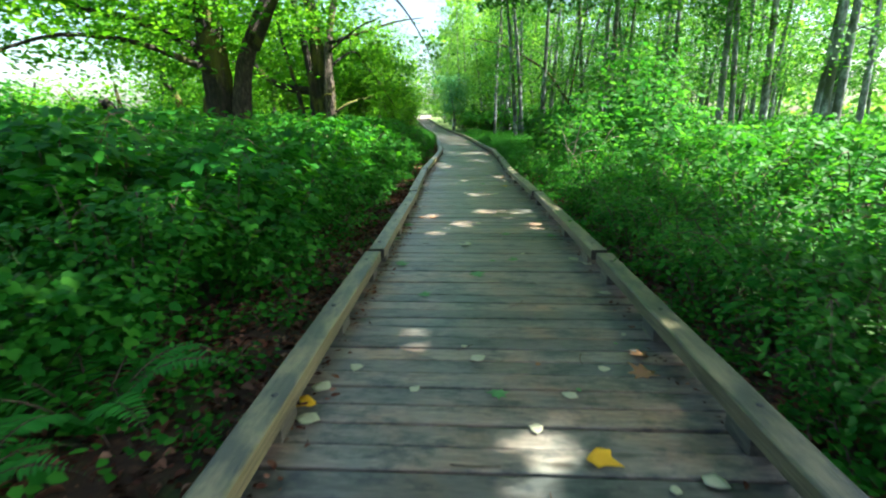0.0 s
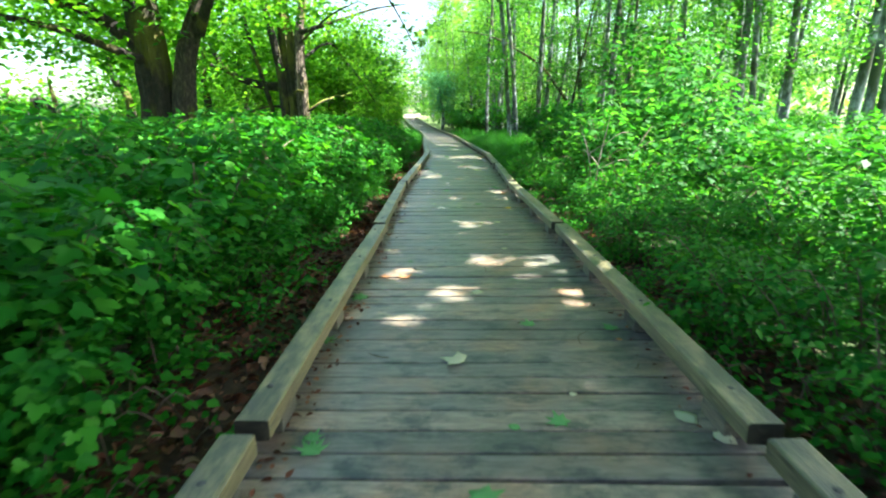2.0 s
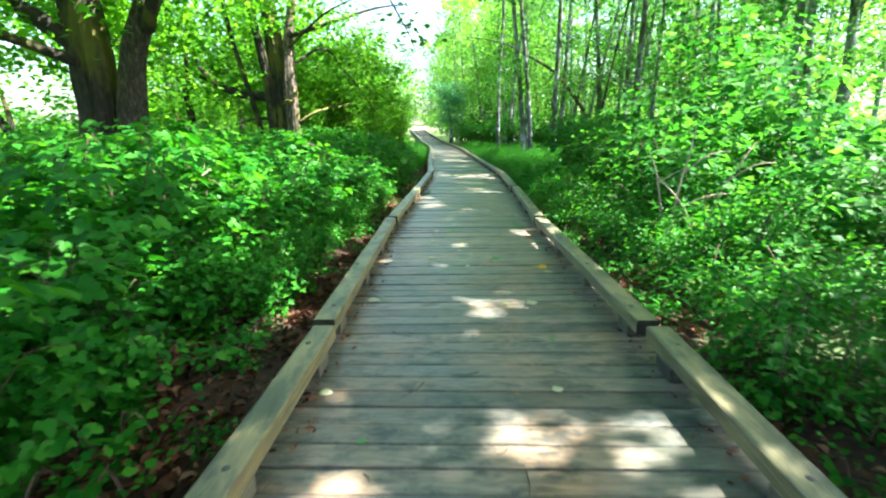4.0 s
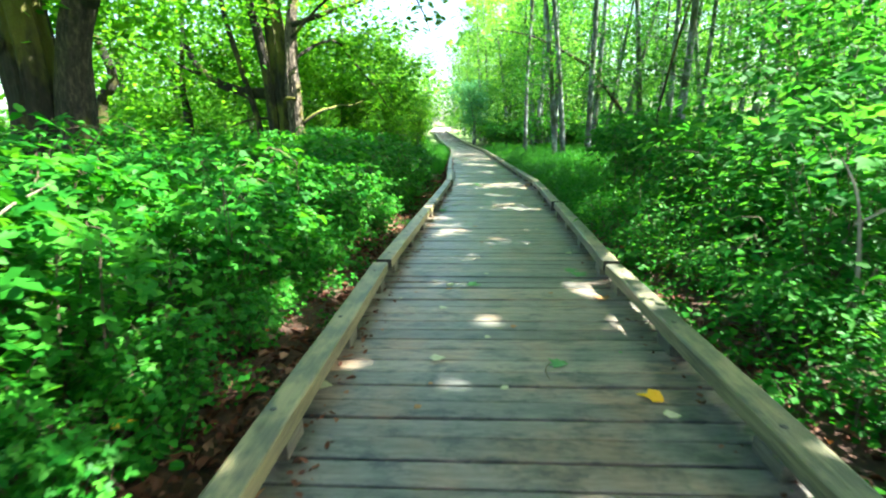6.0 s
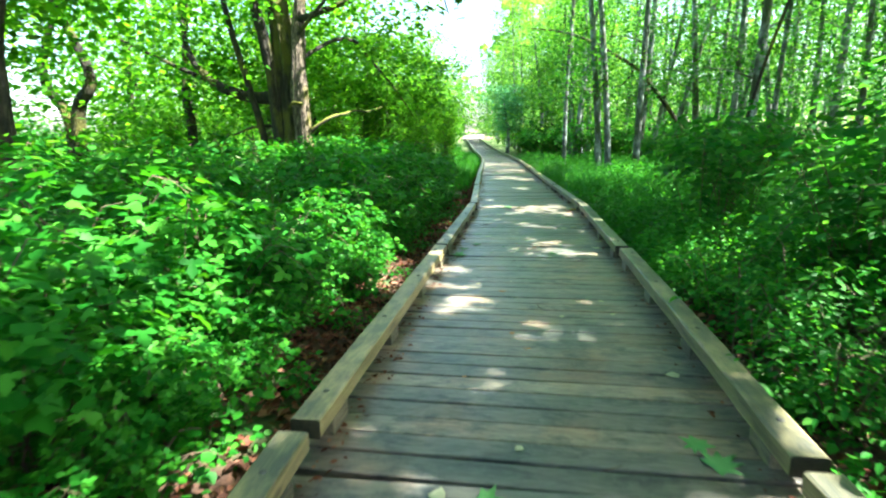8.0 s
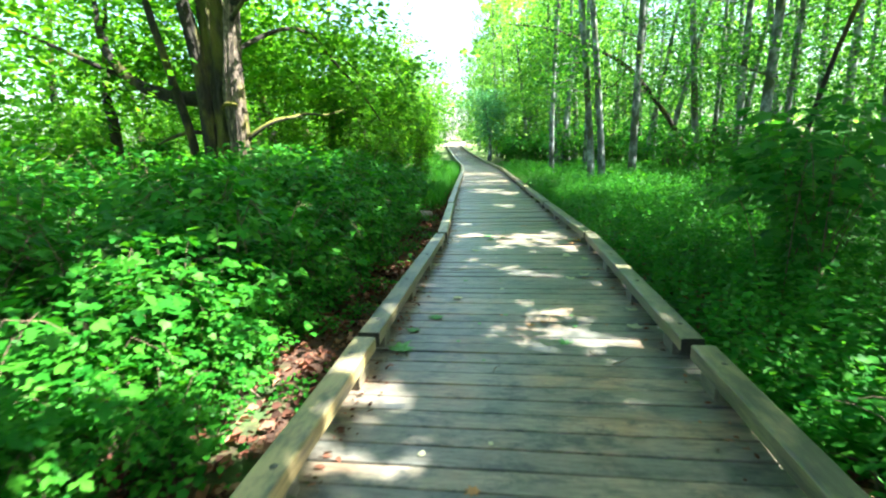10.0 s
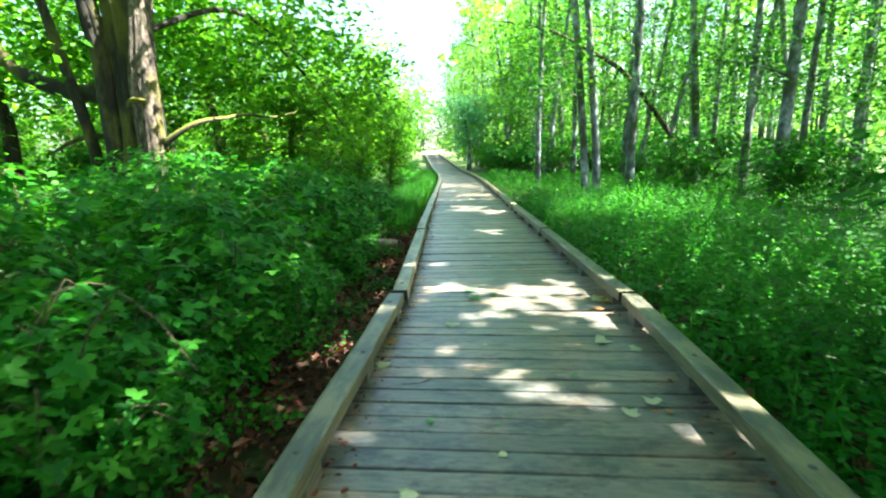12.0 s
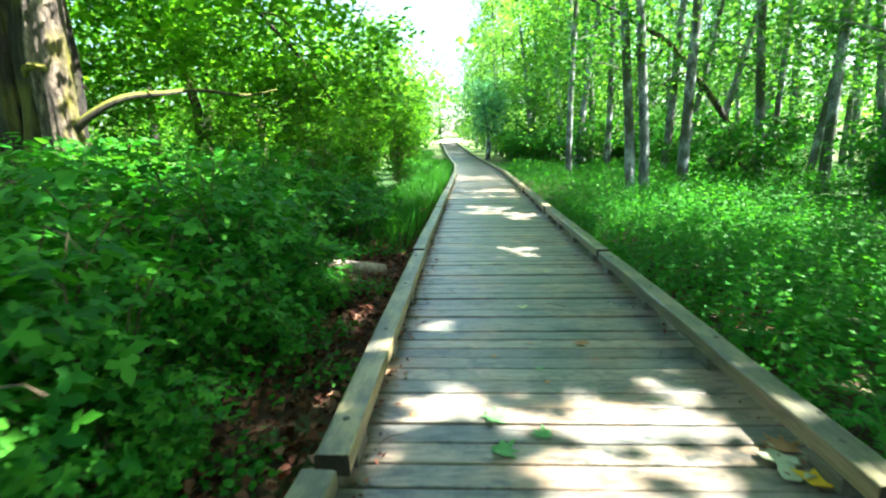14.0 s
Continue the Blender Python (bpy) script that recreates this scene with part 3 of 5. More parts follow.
def big_maple_far():
    t = root("maple_tree", (-5.3, 23.5, -0.25), "old maple with a hollow burl, mossy collar and bare limbs", "tree")
    trunk = tube(moved([(-5.6, 23.3, -0.3), (-5.64, 23.3, 0.5), (-5.64, 23.4, 1.5), (-5.72, 23.5, 2.6), (-5.8, 23.5, 4), (-6.0, 23.4, 6), (-6.3, 23.2, 9)], -0.15, 0.6), [0.52, 0.4, 0.35, 0.37, 0.3, 0.24, 0.16], 72, 0.24, 3.0, 10)
    side = tube(moved([(-5.2, 23.1, -0.3), (-5.2, 23.1, 0.8), (-5.22, 23.1, 1.7), (-5.25, 23.1, 2.5), (-5.28, 23.2, 3.4), (-5.2, 23.4, 5), (-4.8, 23.6, 7)], -0.15, 0.6), [0.3, 0.23, 0.21, 0.23, 0.19, 0.15, 0.1], 60, 0.24, 9.0, 10)
    third = tube(moved([(-5.98, 23.2, -0.3), (-6.02, 23.2, 0.8), (-6.05, 23.2, 2.0), (-6.15, 23.2, 3.4), (-6.5, 23.1, 5.4), (-7.0, 23, 8)], -0.12, 0.6), [0.24, 0.19, 0.17, 0.16, 0.13, 0.08], 40, 0.24, 14.0, 10)
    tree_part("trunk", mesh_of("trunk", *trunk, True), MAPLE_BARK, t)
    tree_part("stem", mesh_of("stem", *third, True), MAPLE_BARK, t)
    tree_part("stem", mesh_of("stem", *side, True), SUNLIT_MOSS_BARK, t)
    collar = joined([tube(moved([(-5.55, 23.0, 2.22), (-5.42, 22.9, 2.3), (-5.27, 22.84, 2.32), (-5.1, 22.88, 2.28)], -0.15, 0.6), [0.02, 0.045, 0.05, 0.04], 16, 0.6, 2, 8)])
    tree_part("moss_collar", mesh_of("moss_collar", *collar, True), MOSS, t, "bright yellow-green moss cushion")
    tree_part("mossy_branch", mesh_of("mossy_branch", *tube([(-5.3, 23.68, 1.45), (-4.95, 23.72, 1.72), (-4.62, 23.95, 1.95), (-4.45, 24.6, 2.06), (-4.52, 25.6, 2.2), (-4.55, 27.2, 2.26), (-4.3, 28.1, 2.45)],
              [0.075, 0.055, 0.045, 0.038, 0.034, 0.026, 0.008], 10, 0.2, 2), True), MOSS_BARK, t, "sunlit moss-covered level branch")
    for pts, rad in (([(-5.6, 23.55, 2.2), (-6.4, 24.2, 2.5), (-7.3, 24.35, 2.6), (-8.3, 24.3, 3.0), (-9.2, 24.6, 3.9), (-9.6, 25, 5.2)], [0.22, 0.19, 0.165, 0.13, 0.09, 0.05]),
                     ([(-8.3, 24.3, 3.0), (-9.4, 24.2, 3.5), (-11, 24, 4.3)], [0.08, 0.06, 0.03]),
                     ([(-5.6, 23.6, 1.6), (-6.8, 24, 1.75), (-8, 24.5, 1.5)], [0.06, 0.05, 0.02]),
                     ([(-5.2, 23.3, 3.5), (-4.9, 25.4, 4.25), (-4.8, 27.2, 4.45), (-4.7, 28.3, 4.05), (-4.0, 28.9, 3.1), (-3.3, 29.4, 1.9)], [0.06, 0.055, 0.05, 0.045, 0.035, 0.012]),
                     ([(-4.7, 28.2, 4.1), (-4.2, 28.3, 3.9), (-3.6, 28.6, 3.2), (-3.2, 28.8, 2.6)], [0.03, 0.025, 0.018, 0.008]),
                     ([(-5.2, 23.35, 4.5), (-3.6, 23.9, 5.0), (-2.4, 24.2, 5.4), (-1.2, 24.5, 5.6)], [0.09, 0.06, 0.04, 0.015]),
                     ([(-5.25, 23.3, 4.1), (-3.8, 22.6, 4.9), (-2.6, 21.9, 5.2)], [0.05, 0.035, 0.012])):
        tree_part("branch", mesh_of("branch", *tube(moved(pts[:1], -0.15, 0.5) + pts[1:], rad, 9, 0.12), True), MAPLE_BARK, t)
    cs = []
    for _ in range(110):
        a, r = rng.uniform(0, 2 * np.pi), rng.uniform(1.5, 5.4)
        cs.append((-6.4 + r * math.cos(a), 24.6 + r * math.sin(a), rng.uniform(4.4, 8)))
    for _ in range(70):
        cs.append((rng.uniform(-12, -5.8), rng.uniform(24.8, 32), rng.uniform(2.2, 5.6)))
    for _ in range(150):
        yy = rng.uniform(25.5, 34)
        xx = rng.uniform(-9.5, -2.6)
        cs.append((xx, yy, rng.uniform(3.1, 5.4) - 0.25 * max(0, xx + 5) ))
    at_world(clumps([c for c in cs if c[0] < -3.4 or c[2] < 5], (0.55, 0.55, 0.22), 100, 0.15, LOBED, "maple_crown", LEAF_MAPLE, t, tilt=0.5))


def leaning_sapling():
    t = root("maple_sapling", (-6.9, 24.2, -0.25), "thin leaning dark sapling beside the old maple", "tree")
    tree_part("trunk", mesh_of("trunk", *tube([(-6.6, 24.0, -0.25), (-6.75, 24, 1.5), (-7.15, 24, 3.2), (-7.6, 24, 5.2), (-7.8, 24, 8)], [0.12, 0.105, 0.09, 0.075, 0.04], 10, 0.1), True), MAPLE_BARK, t)
    at_world(clumps([(-7.7 + rng.normal(0, 0.7), 24 + rng.normal(0, 0.7), rng.uniform(5.5, 8)) for _ in range(10)], (0.5, 0.5, 0.25), 60, 0.16, PALM, "sapling_crown", LEAF_MAPLE, t))


def alder(x, y, r, lean=0.0, height=12.0, leaves=26, twin=False, low=2.8, size=0.15):
    t = root("alder_tree", (x, y, -0.25), "slender alder with pale grey mottled bark and high leaves", "tree", "alders in the wood")
    bend = rng.normal(0, 0.25)
    for k in range(2 if twin else 1):
        o = (2.4 * r + 0.08) * k
        pts = [(x + o, y + 0.1 * k, -0.3), (x + o + lean * 0.12, y, height * 0.12), (x + o + lean * 0.35 + bend * 0.3, y, height * 0.35),
               (x + o + lean * 0.65 + bend, y + bend, height * 0.65), (x + o + lean, y, height)]
        tree_part("trunk" if k == 0 else "stem", mesh_of("trunk", *tube(pts, [r * 1.2, r, r * 0.88, r * 0.65, r * 0.2], 12, 0.07, x), True), ALDER_BARK, t)
    cs = []
    for k in range(5):
        z = rng.uniform(low, height * 0.75)
        a = rng.uniform(0, 2 * np.pi)
        n = rng.uniform(1.0, 2.2)
        f = z / height
        p0 = Vector((x + lean * f, y, z))
        p1 = p0 + Vector((math.cos(a) * n * 0.5, math.sin(a) * n * 0.5, 0.35))
        p2 = p0 + Vector((math.cos(a) * n, math.sin(a) * n, 0.45))
        tree_part("branch", mesh_of("branch", *tube([p0, p1, p2], [r * 0.25, r * 0.16, 0.008], 5)), ALDER_BARK, t)
        cs += [tuple(p2), tuple(p1 + Vector((0, 0, 0.1)))]
    while len(cs) < leaves:
        z = low + (height - low + 1) * rng.random() ** 1.3
        a, q = rng.uniform(0, 2 * np.pi), rng.uniform(0.2, 2.4)
        cs.append((x + lean * z / height + q * math.cos(a), y + q * math.sin(a), z))
    at_world(clumps(cs, (0.55, 0.55, 0.22), 60, size * 0.97, KITE, "alder_crown", LEAF_ALDER, t))


big_maple_near()
big_maple_far()
leaning_sapling()


def arching_sapling():
    """A slender maple; its leafy arch is added to break up the sun on the planks."""
    t = root("maple_sapling", (4.3, 19.4, -0.25), "slender maple sapling with a leafy arch added to dapple the planks", "tree")
    tree_part("trunk", mesh_of("trunk", *tube([(4.3, 19.4, -0.3), (4.35, 19.3, 1.4), (4.45, 18.6, 3.0), (4.4, 17.4, 4.1), (4.2, 16.2, 4.4), (4.0, 15.2, 4.2)], [0.034, 0.03, 0.025, 0.019, 0.012, 0.005], 8, 0.08), True), MAPLE_BARK, t)
    # added leaves, placed sunward of the bright patch to cast their shadows there
    n = 44
    z = rng.uniform(3.5, 4.7, n)
    s = z / to_sun.z
    p = np.stack([1.05 + rng.uniform(-0.6, 0.6, n) + s * to_sun.x, 15.7 + rng.uniform(-0.65, 0.65, n) + s * to_sun.y, z], 1)
    ups, ahead = scattered(n, 0.4)
    tree_part("crown", leaf_mesh("arch_leaves", p, ups + np.array(to_sun) * 0.5, ahead, rng.uniform(0.1, 0.19, n), PALM), LEAF_MAPLE, t)
    for k in range(0, n, 2):
        a = Vector(p[k])
        tree_part("twig", mesh_of("twig", *tube([(4.25, min(max(a.y, 15.3), 17.2), 4.25), tuple((a + Vector((4.25, a.y, 4.3))) / 2), tuple(a)], [0.006, 0.004, 0.002], 4, steps=2)), MAPLE_BARK, t)


arching_sapling()

# the alders that stand out singly: x, y, radius, lean, twin
for x, y, r, lean, twin in [(3.6, 30.6, 0.12, -0.9, True), (5.2, 31.8, 0.14, 0.2, False), (8.6, 31.6, 0.13, 0.3, False), (8.15, 28.9, 0.16, 0.6, False),
                            (9.4, 30.2, 0.1, 0.5, False), (4.1, 42.0, 0.13, -0.2, False), (4.6, 39.0, 0.13, 0.3, False), (7.6, 36.6, 0.12, 3.0, False),
                            (7.0, 37.5, 0.11, 2.4, False), (9.6, 34.1, 0.11, 1.8, False), (11.6, 23.4, 0.15, 0.3, False), (12.5, 18.1, 0.14, 0.4, True),
                            (13.9, 24.1, 0.17, -0.3, False), (13.2, 19.6, 0.16, 0.7, False), (2.6, 34.8, 0.1, -0.2, False), (11.5, 41.2, 0.16, 0.8, False)]:
    alder(x, y, r * 0.95, lean, 13, 44, twin)
placed = [(3.65, 30.6), (5.1, 31.8), (8.6, 31.6)]
while len(placed) < 68:
    x, y = rng.uniform(2.5, 26), rng.uniform(23, 60)
    if x < centre_x(y) + 3.2 or (x < 10.5 and y < 34) or any((x - a) ** 2 + (y - b) ** 2 < 4.0 for a, b in placed):
        continue
    placed.append((x, y))
    alder(x, y, rng.uniform(0.08, 0.16), rng.normal(0.1, 0.8), rng.uniform(10, 15), 46 if y < 45 else 60, rng.random() < 0.15, 2.6, 0.17)


def grove_maple(x, y, height, low, leaves, wide, green=None, bark=None, label="leafy sunlit maple in the light behind the bushes"):
    """A leafy maple farther off, leaves from low down."""
    t = root("maple_tree", (x, y, rise(y) - 0.25), label, "tree", "maples of the grove")
    tree_part("trunk", mesh_of("trunk", *tube([(x, y, rise(y) - 0.3), (x + 0.1, y, 2), (x + rng.normal(0, 0.4), y, height * 0.5), (x + rng.normal(0, 0.6), y, height)], [0.2, 0.15, 0.11, 0.03], 9, 0.1), True), bark or MAPLE_BARK, t)
    cs = [(x + wide * rng.normal(0, 0.55), y + wide * rng.normal(0, 0.55), rise(y) + low + (height - low) * rng.random()) for _ in range(leaves)]
    at_world(clumps(cs, (0.6, 0.6, 0.3), 60, 0.225, KITE, "grove_crown", green or LEAF_MAPLE, t))


grove = []
while len(grove) < 33:
    x, y = rng.uniform(-30, -5.5), rng.uniform(19, 60)
    bearing = math.degrees(math.atan2(0.8 - x, y - 1.5))
    if 32 < bearing < 50 or x > centre_x(y) - 4.5 or (x > -10 and y < 31) or any((x - a) ** 2 + (y - b) ** 2 < 9 for a, b in grove):
        continue
    grove.append((x, y))
    grove_maple(x, y, rng.uniform(6, 10), 1.0, 46, 2.4)
for x, y, h in [(-7.6, 54, 9), (-9.8, 61, 11), (3.2, 58, 13), (5.5, 54, 12), (7, 64, 14), (3.6, 48, 10), (-10, 68, 12), (-14, 62, 10)]:
    grove_maple(x, y, h, 0.5, 80, 2.2)
for x, y, h in [(-9.6, 20.6, 6), (-12.0, 22.8, 7)]:
    grove_maple(x, y, h, 1.0, 30, 1.7)
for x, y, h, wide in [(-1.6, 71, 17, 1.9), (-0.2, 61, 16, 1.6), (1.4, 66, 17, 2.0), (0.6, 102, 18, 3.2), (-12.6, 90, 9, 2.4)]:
    grove_maple(x, y, h, 0.4, 120, wide, LEAF_HAZY, ALDER_BARK, "tall pale green alder standing far down the walk")
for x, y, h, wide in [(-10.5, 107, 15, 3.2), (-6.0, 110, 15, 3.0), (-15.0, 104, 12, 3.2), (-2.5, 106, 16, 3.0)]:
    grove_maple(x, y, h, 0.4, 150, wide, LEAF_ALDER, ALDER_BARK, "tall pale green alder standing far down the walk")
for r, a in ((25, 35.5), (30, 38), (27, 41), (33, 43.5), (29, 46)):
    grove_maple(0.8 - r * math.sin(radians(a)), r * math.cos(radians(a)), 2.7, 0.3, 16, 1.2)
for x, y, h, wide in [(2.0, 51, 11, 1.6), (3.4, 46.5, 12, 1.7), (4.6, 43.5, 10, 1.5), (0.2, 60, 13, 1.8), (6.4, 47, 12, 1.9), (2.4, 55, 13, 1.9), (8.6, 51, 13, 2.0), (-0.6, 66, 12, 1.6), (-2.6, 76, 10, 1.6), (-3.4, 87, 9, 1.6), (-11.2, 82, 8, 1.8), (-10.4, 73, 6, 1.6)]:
    grove_maple(x, y, h, 0.5, 46, wide, LEAF_HAZY, ALDER_BARK, "young leafy alder with sprays down to the herbs")
grove_maple(-0.7, 54.5, 5.2, 1.8, 70, 1.1, LEAF_WILLOW, ALDER_BARK, "bluish green willow bush where the walk bends")


def bowed_alder():
    t = root("bowed_tree", (8.7, 36.0, -0.25), "thin dead alder bowed over towards the walk", "tree")
    tree_part("trunk", mesh_of("trunk", *tube([(8.7, 36, -0.2), (8.0, 36, 1.6), (6.7, 36, 3.4), (5.8, 36, 4.4), (4.5, 36, 5.2), (3.25, 36, 5.85), (2.0, 36, 6.2), (0.8, 36, 6.35)],
              [0.12, 0.11, 0.1, 0.09, 0.07, 0.055, 0.04, 0.015], 9, 0.1), True), MAPLE_BARK, t)
    for pts in ([(6.7, 36, 3.4), (6.1, 35.7, 3.3), (5.4, 35.5, 2.8)], [(5.8, 36, 4.4), (5.3, 35.8, 3.7), (4.7, 35.6, 3.5)], [(4.5, 36, 5.2), (4.0, 35.8, 4.7), (3.4, 35.7, 4.6)]):
        tree_part("branch", mesh_of("branch", *tube(pts, [0.04, 0.03, 0.01], 6)), MAPLE_BARK, t)


bowed_alder()


def shade_trees():
    """Unseen alders behind and beside the first steps, added so their crowns shade the walk."""
    spots = [(6.6, -4.5), (8.6, 1.0), (8.4, 5.6), (11.0, 9.6), (12.5, 13.4)]
    trees = []
    for x, y in spots:
        t = root("alder_tree", (x, y, -0.25), "unseen tall alder added to shade the boardwalk", "tree", "alders in the wood")
        tree_part("trunk", mesh_of("trunk", *tube([(x, y, -0.3), (x - 0.1, y, 2), (x + 0.1, y, 6), (x - 0.4, y, 12)], [0.24, 0.18, 0.15, 0.05], 12, 0.08), True), ALDER_BARK, t)
        trees.append(t)
    # crown leaves set back along the sun's rays from the ground to be shaded
    n = 58000
    gx, gy, z = rng.uniform(-3.8, 3.0, n), rng.uniform(-5, 29, n), rng.uniform(6.5, 10.5, n)
    s = z / to_sun.z
    p = np.stack([gx + s * to_sun.x, gy + s * to_sun.y, z], 1)
    m = 15500
    z = rng.uniform(6.5, 10, m)
    s = z / to_sun.z
    p = np.concatenate([p, np.stack([rng.uniform(-8, -3.6, m) + s * to_sun.x, rng.uniform(-3, 23, m) + s * to_sun.y, z], 1)])
    m = 8000
    z = rng.uniform(9.2, 12.8, m)
    s = z / to_sun.z
    p = np.concatenate([p, np.stack([rng.uniform(-9.5, -2.6, m) + s * to_sun.x, rng.uniform(24.5, 34, m) + s * to_sun.y, z], 1)])
    m = 11000
    z = rng.uniform(6.5, 10, m)
    s = z / to_sun.z
    p = np.concatenate([p, np.stack([rng.uniform(2.8, 9, m) + s * to_sun.x, rng.uniform(14, 30, m) + s * to_sun.y, z], 1)])
    m = 2200
    z = rng.uniform(7, 11, m)
    s = z / to_sun.z
    p = np.concatenate([p, np.stack([rng.uniform(2.9, 8.0, m) + s * to_sun.x, rng.uniform(-2, 14, m) + s * to_sun.y, z], 1)])
    p = p[in_shade(p, 0.055)]
    owner = np.argmin(np.stack([np.abs(p[:, 1] - (y + 3.0) * (2.0 if y > 5 else 1.0)) for x, y in spots], 1), 1)
    for i, t in enumerate(trees):
        q = p[owner == i]
        ups, ahead = scattered(len(q), 0.5)
        ups += np.array(to_sun) * 0.6
        tree_part("crown", leaf_mesh("shade_crown", q, ups, ahead, rng.uniform(0.17, 0.28, len(q)), KITE * (1.4, 1, 1)), LEAF_ALDER, t)


shade_trees()


# ---- bushes ----
def bush_meshes(kind, height, spread, canes, per_cane, size, outline, seed):
    """Arching canes and the leaves along them, as two meshes."""
    global rng
    keep, rng = rng, np.random.default_rng(seed)
    stems, places, heads, ups = [], [], [], []
    for i in range(canes):
        a = rng.uniform(0, 2 * np.pi)
        reach, top = spread * rng.uniform(0.25, 1.0), height * rng.uniform(0.6, 1.05)
        d = np.array((math.cos(a), math.sin(a), 0))
        b = rng.normal(0, 0.12, 3) * (1, 1, 0)
        pts = [b, b + d * reach * 0.25 + (0, 0, top * 0.55), b + d * reach * 0.65 + (0, 0, top * 0.95), b + d * reach * 1.05 + (0, 0, top * rng.uniform(0.65, 0.98))]
        if i % 3 == 0:
            stems.append(tube([tuple(q) for q in pts], [0.008, 0.006, 0.004, 0.002], 3, steps=2))
        f = rng.uniform(0.08, 1.0, per_cane) ** 0.85 * 3
        k = np.minimum(f.astype(int), 2)
        g = (f - k)[:, None]
        q = np.array(pts)
        p = q[k] * (1 - g) + q[k + 1] * g
        a2 = rng.uniform(0, 2 * np.pi, per_cane)
        out = np.stack([np.cos(a2), np.sin(a2), rng.normal(-0.1, 0.3, per_cane)], 1)
        p = p + out * rng.uniform(0.02, 0.17, (per_cane, 1)) * (1, 1, 0.55) * (0.6 + height * 0.4)
        places.append(p)
        heads.append(out + d * 0.3 + (0, 0, -0.25))
        u = rng.normal(0, 0.38, (per_cane, 3)) + d * 0.35
        u[:, 2] = 1.0
        ups.append(u)
    p = np.concatenate(places)
    ok = p[:, 2] > 0.03
    data = leaf_mesh(kind + "_leaves", p[ok], np.concatenate(ups)[ok], np.concatenate(heads)[ok], rng.uniform(0.55, 1.2, ok.sum()) * size, outline)
    stem = mesh_of(kind + "_stems", *joined(stems))
    rng = keep
    return stem, data


def plant_bushes(name, label, group, kinds, material, spots):
    """Sets one bush a spot: x, y, turn, scale. Each shares the meshes of one of its kinds."""
    first = {}
    for i, (x, y, turn, scale) in enumerate(spots):
        k = i % len(kinds)
        m = pose(x, y, -0.22, 0, 0, turn)
        if k not in first:
            t = root(name, (x, y, -0.22), label, "bush", group)
            t.rotation_euler = (0, 0, radians(turn))
            tagged(part("canework", kinds[k][0], STEM, t), kind="stuff")
            tagged(part("leaves", kinds[k][1], material, t), kind="stuff")
            t.scale = (scale,) * 3
            first[k] = t
        else:
            t = copy_thing(first[k], m)
            t.scale = (scale,) * 3


FIRST_LEFT = [bush_meshes("lobed_bush", 1.25, 0.75, 42, 20, 0.108, THIMBLE, 100 + i) for i in range(3)] \
    + [bush_meshes("toothed_bush", 1.2, 0.75, 44, 40, 0.064, OVATE * (1.35, 1, 1), 108)]
NEAR_LEFT = [bush_meshes("lobed_bush", 1.25, 0.75, 40, 24, 0.088, LOBED, 105)] \
    + [bush_meshes("toothed_bush", 1.25, 0.75, 44, 16, 0.11, TRIFOIL, 110 + i) for i in range(3)]
BACK_LEFT = [bush_meshes("back_bush", 1.45, 0.95, 34, 28, 0.11, OVATE, 200 + i) for i in range(4)]
LOW_RIGHT = [bush_meshes("small_leaf_bush", 0.8, 0.7, 42, 28, 0.067, OVATE, 300 + i) for i in range(4)]
TALL_RIGHT = [bush_meshes("tall_bush", 2.0, 1.05, 36, 22, 0.13, LOBED, 400 + i) for i in range(3)]
HAZEL = [bush_meshes("hazel", 3.9, 1.8, 56, 44, 0.14, OVATE * (1.25, 1, 1), 500 + i) for i in range(3)]
OPEN_HAZEL = [bush_meshes("hazel", 3.9, 1.8, 44, 26, 0.15, LOBED, 520 + i) for i in range(2)]
FAR_SHRUB = [bush_meshes("wood_shrub", 1.6, 1.1, 34, 24, 0.15, KITE, 700 + i) for i in range(3)]
COVER = [bush_meshes("ground_plant", 0.28, 0.3, 16, 10, 0.06, OVATE * (1.5, 1, 1), 600 + i) for i in range(3)]


def row(y0, y1, step, offset, jitter, size, side):
    """Spots along the walk at an offset from its middle line."""
    out, y = [], y0
    while y < y1:
        yy = y + rng.normal(0, 0.12)
        if side > 0 and 2 < offset < 3 and abs(yy - 10.25) < 0.4:
            y += step
            continue
        if side < 0 and offset < 2.5 and abs(yy - 22.8) < 0.75:
            y += step
            continue
        out.append((centre_x(yy) + side * (offset + rng.normal(0, jitter)), yy, rng.uniform(0, 360), size * rng.uniform(0.82, 1.15)))
        y += step * rng.uniform(0.85, 1.15)
    return out


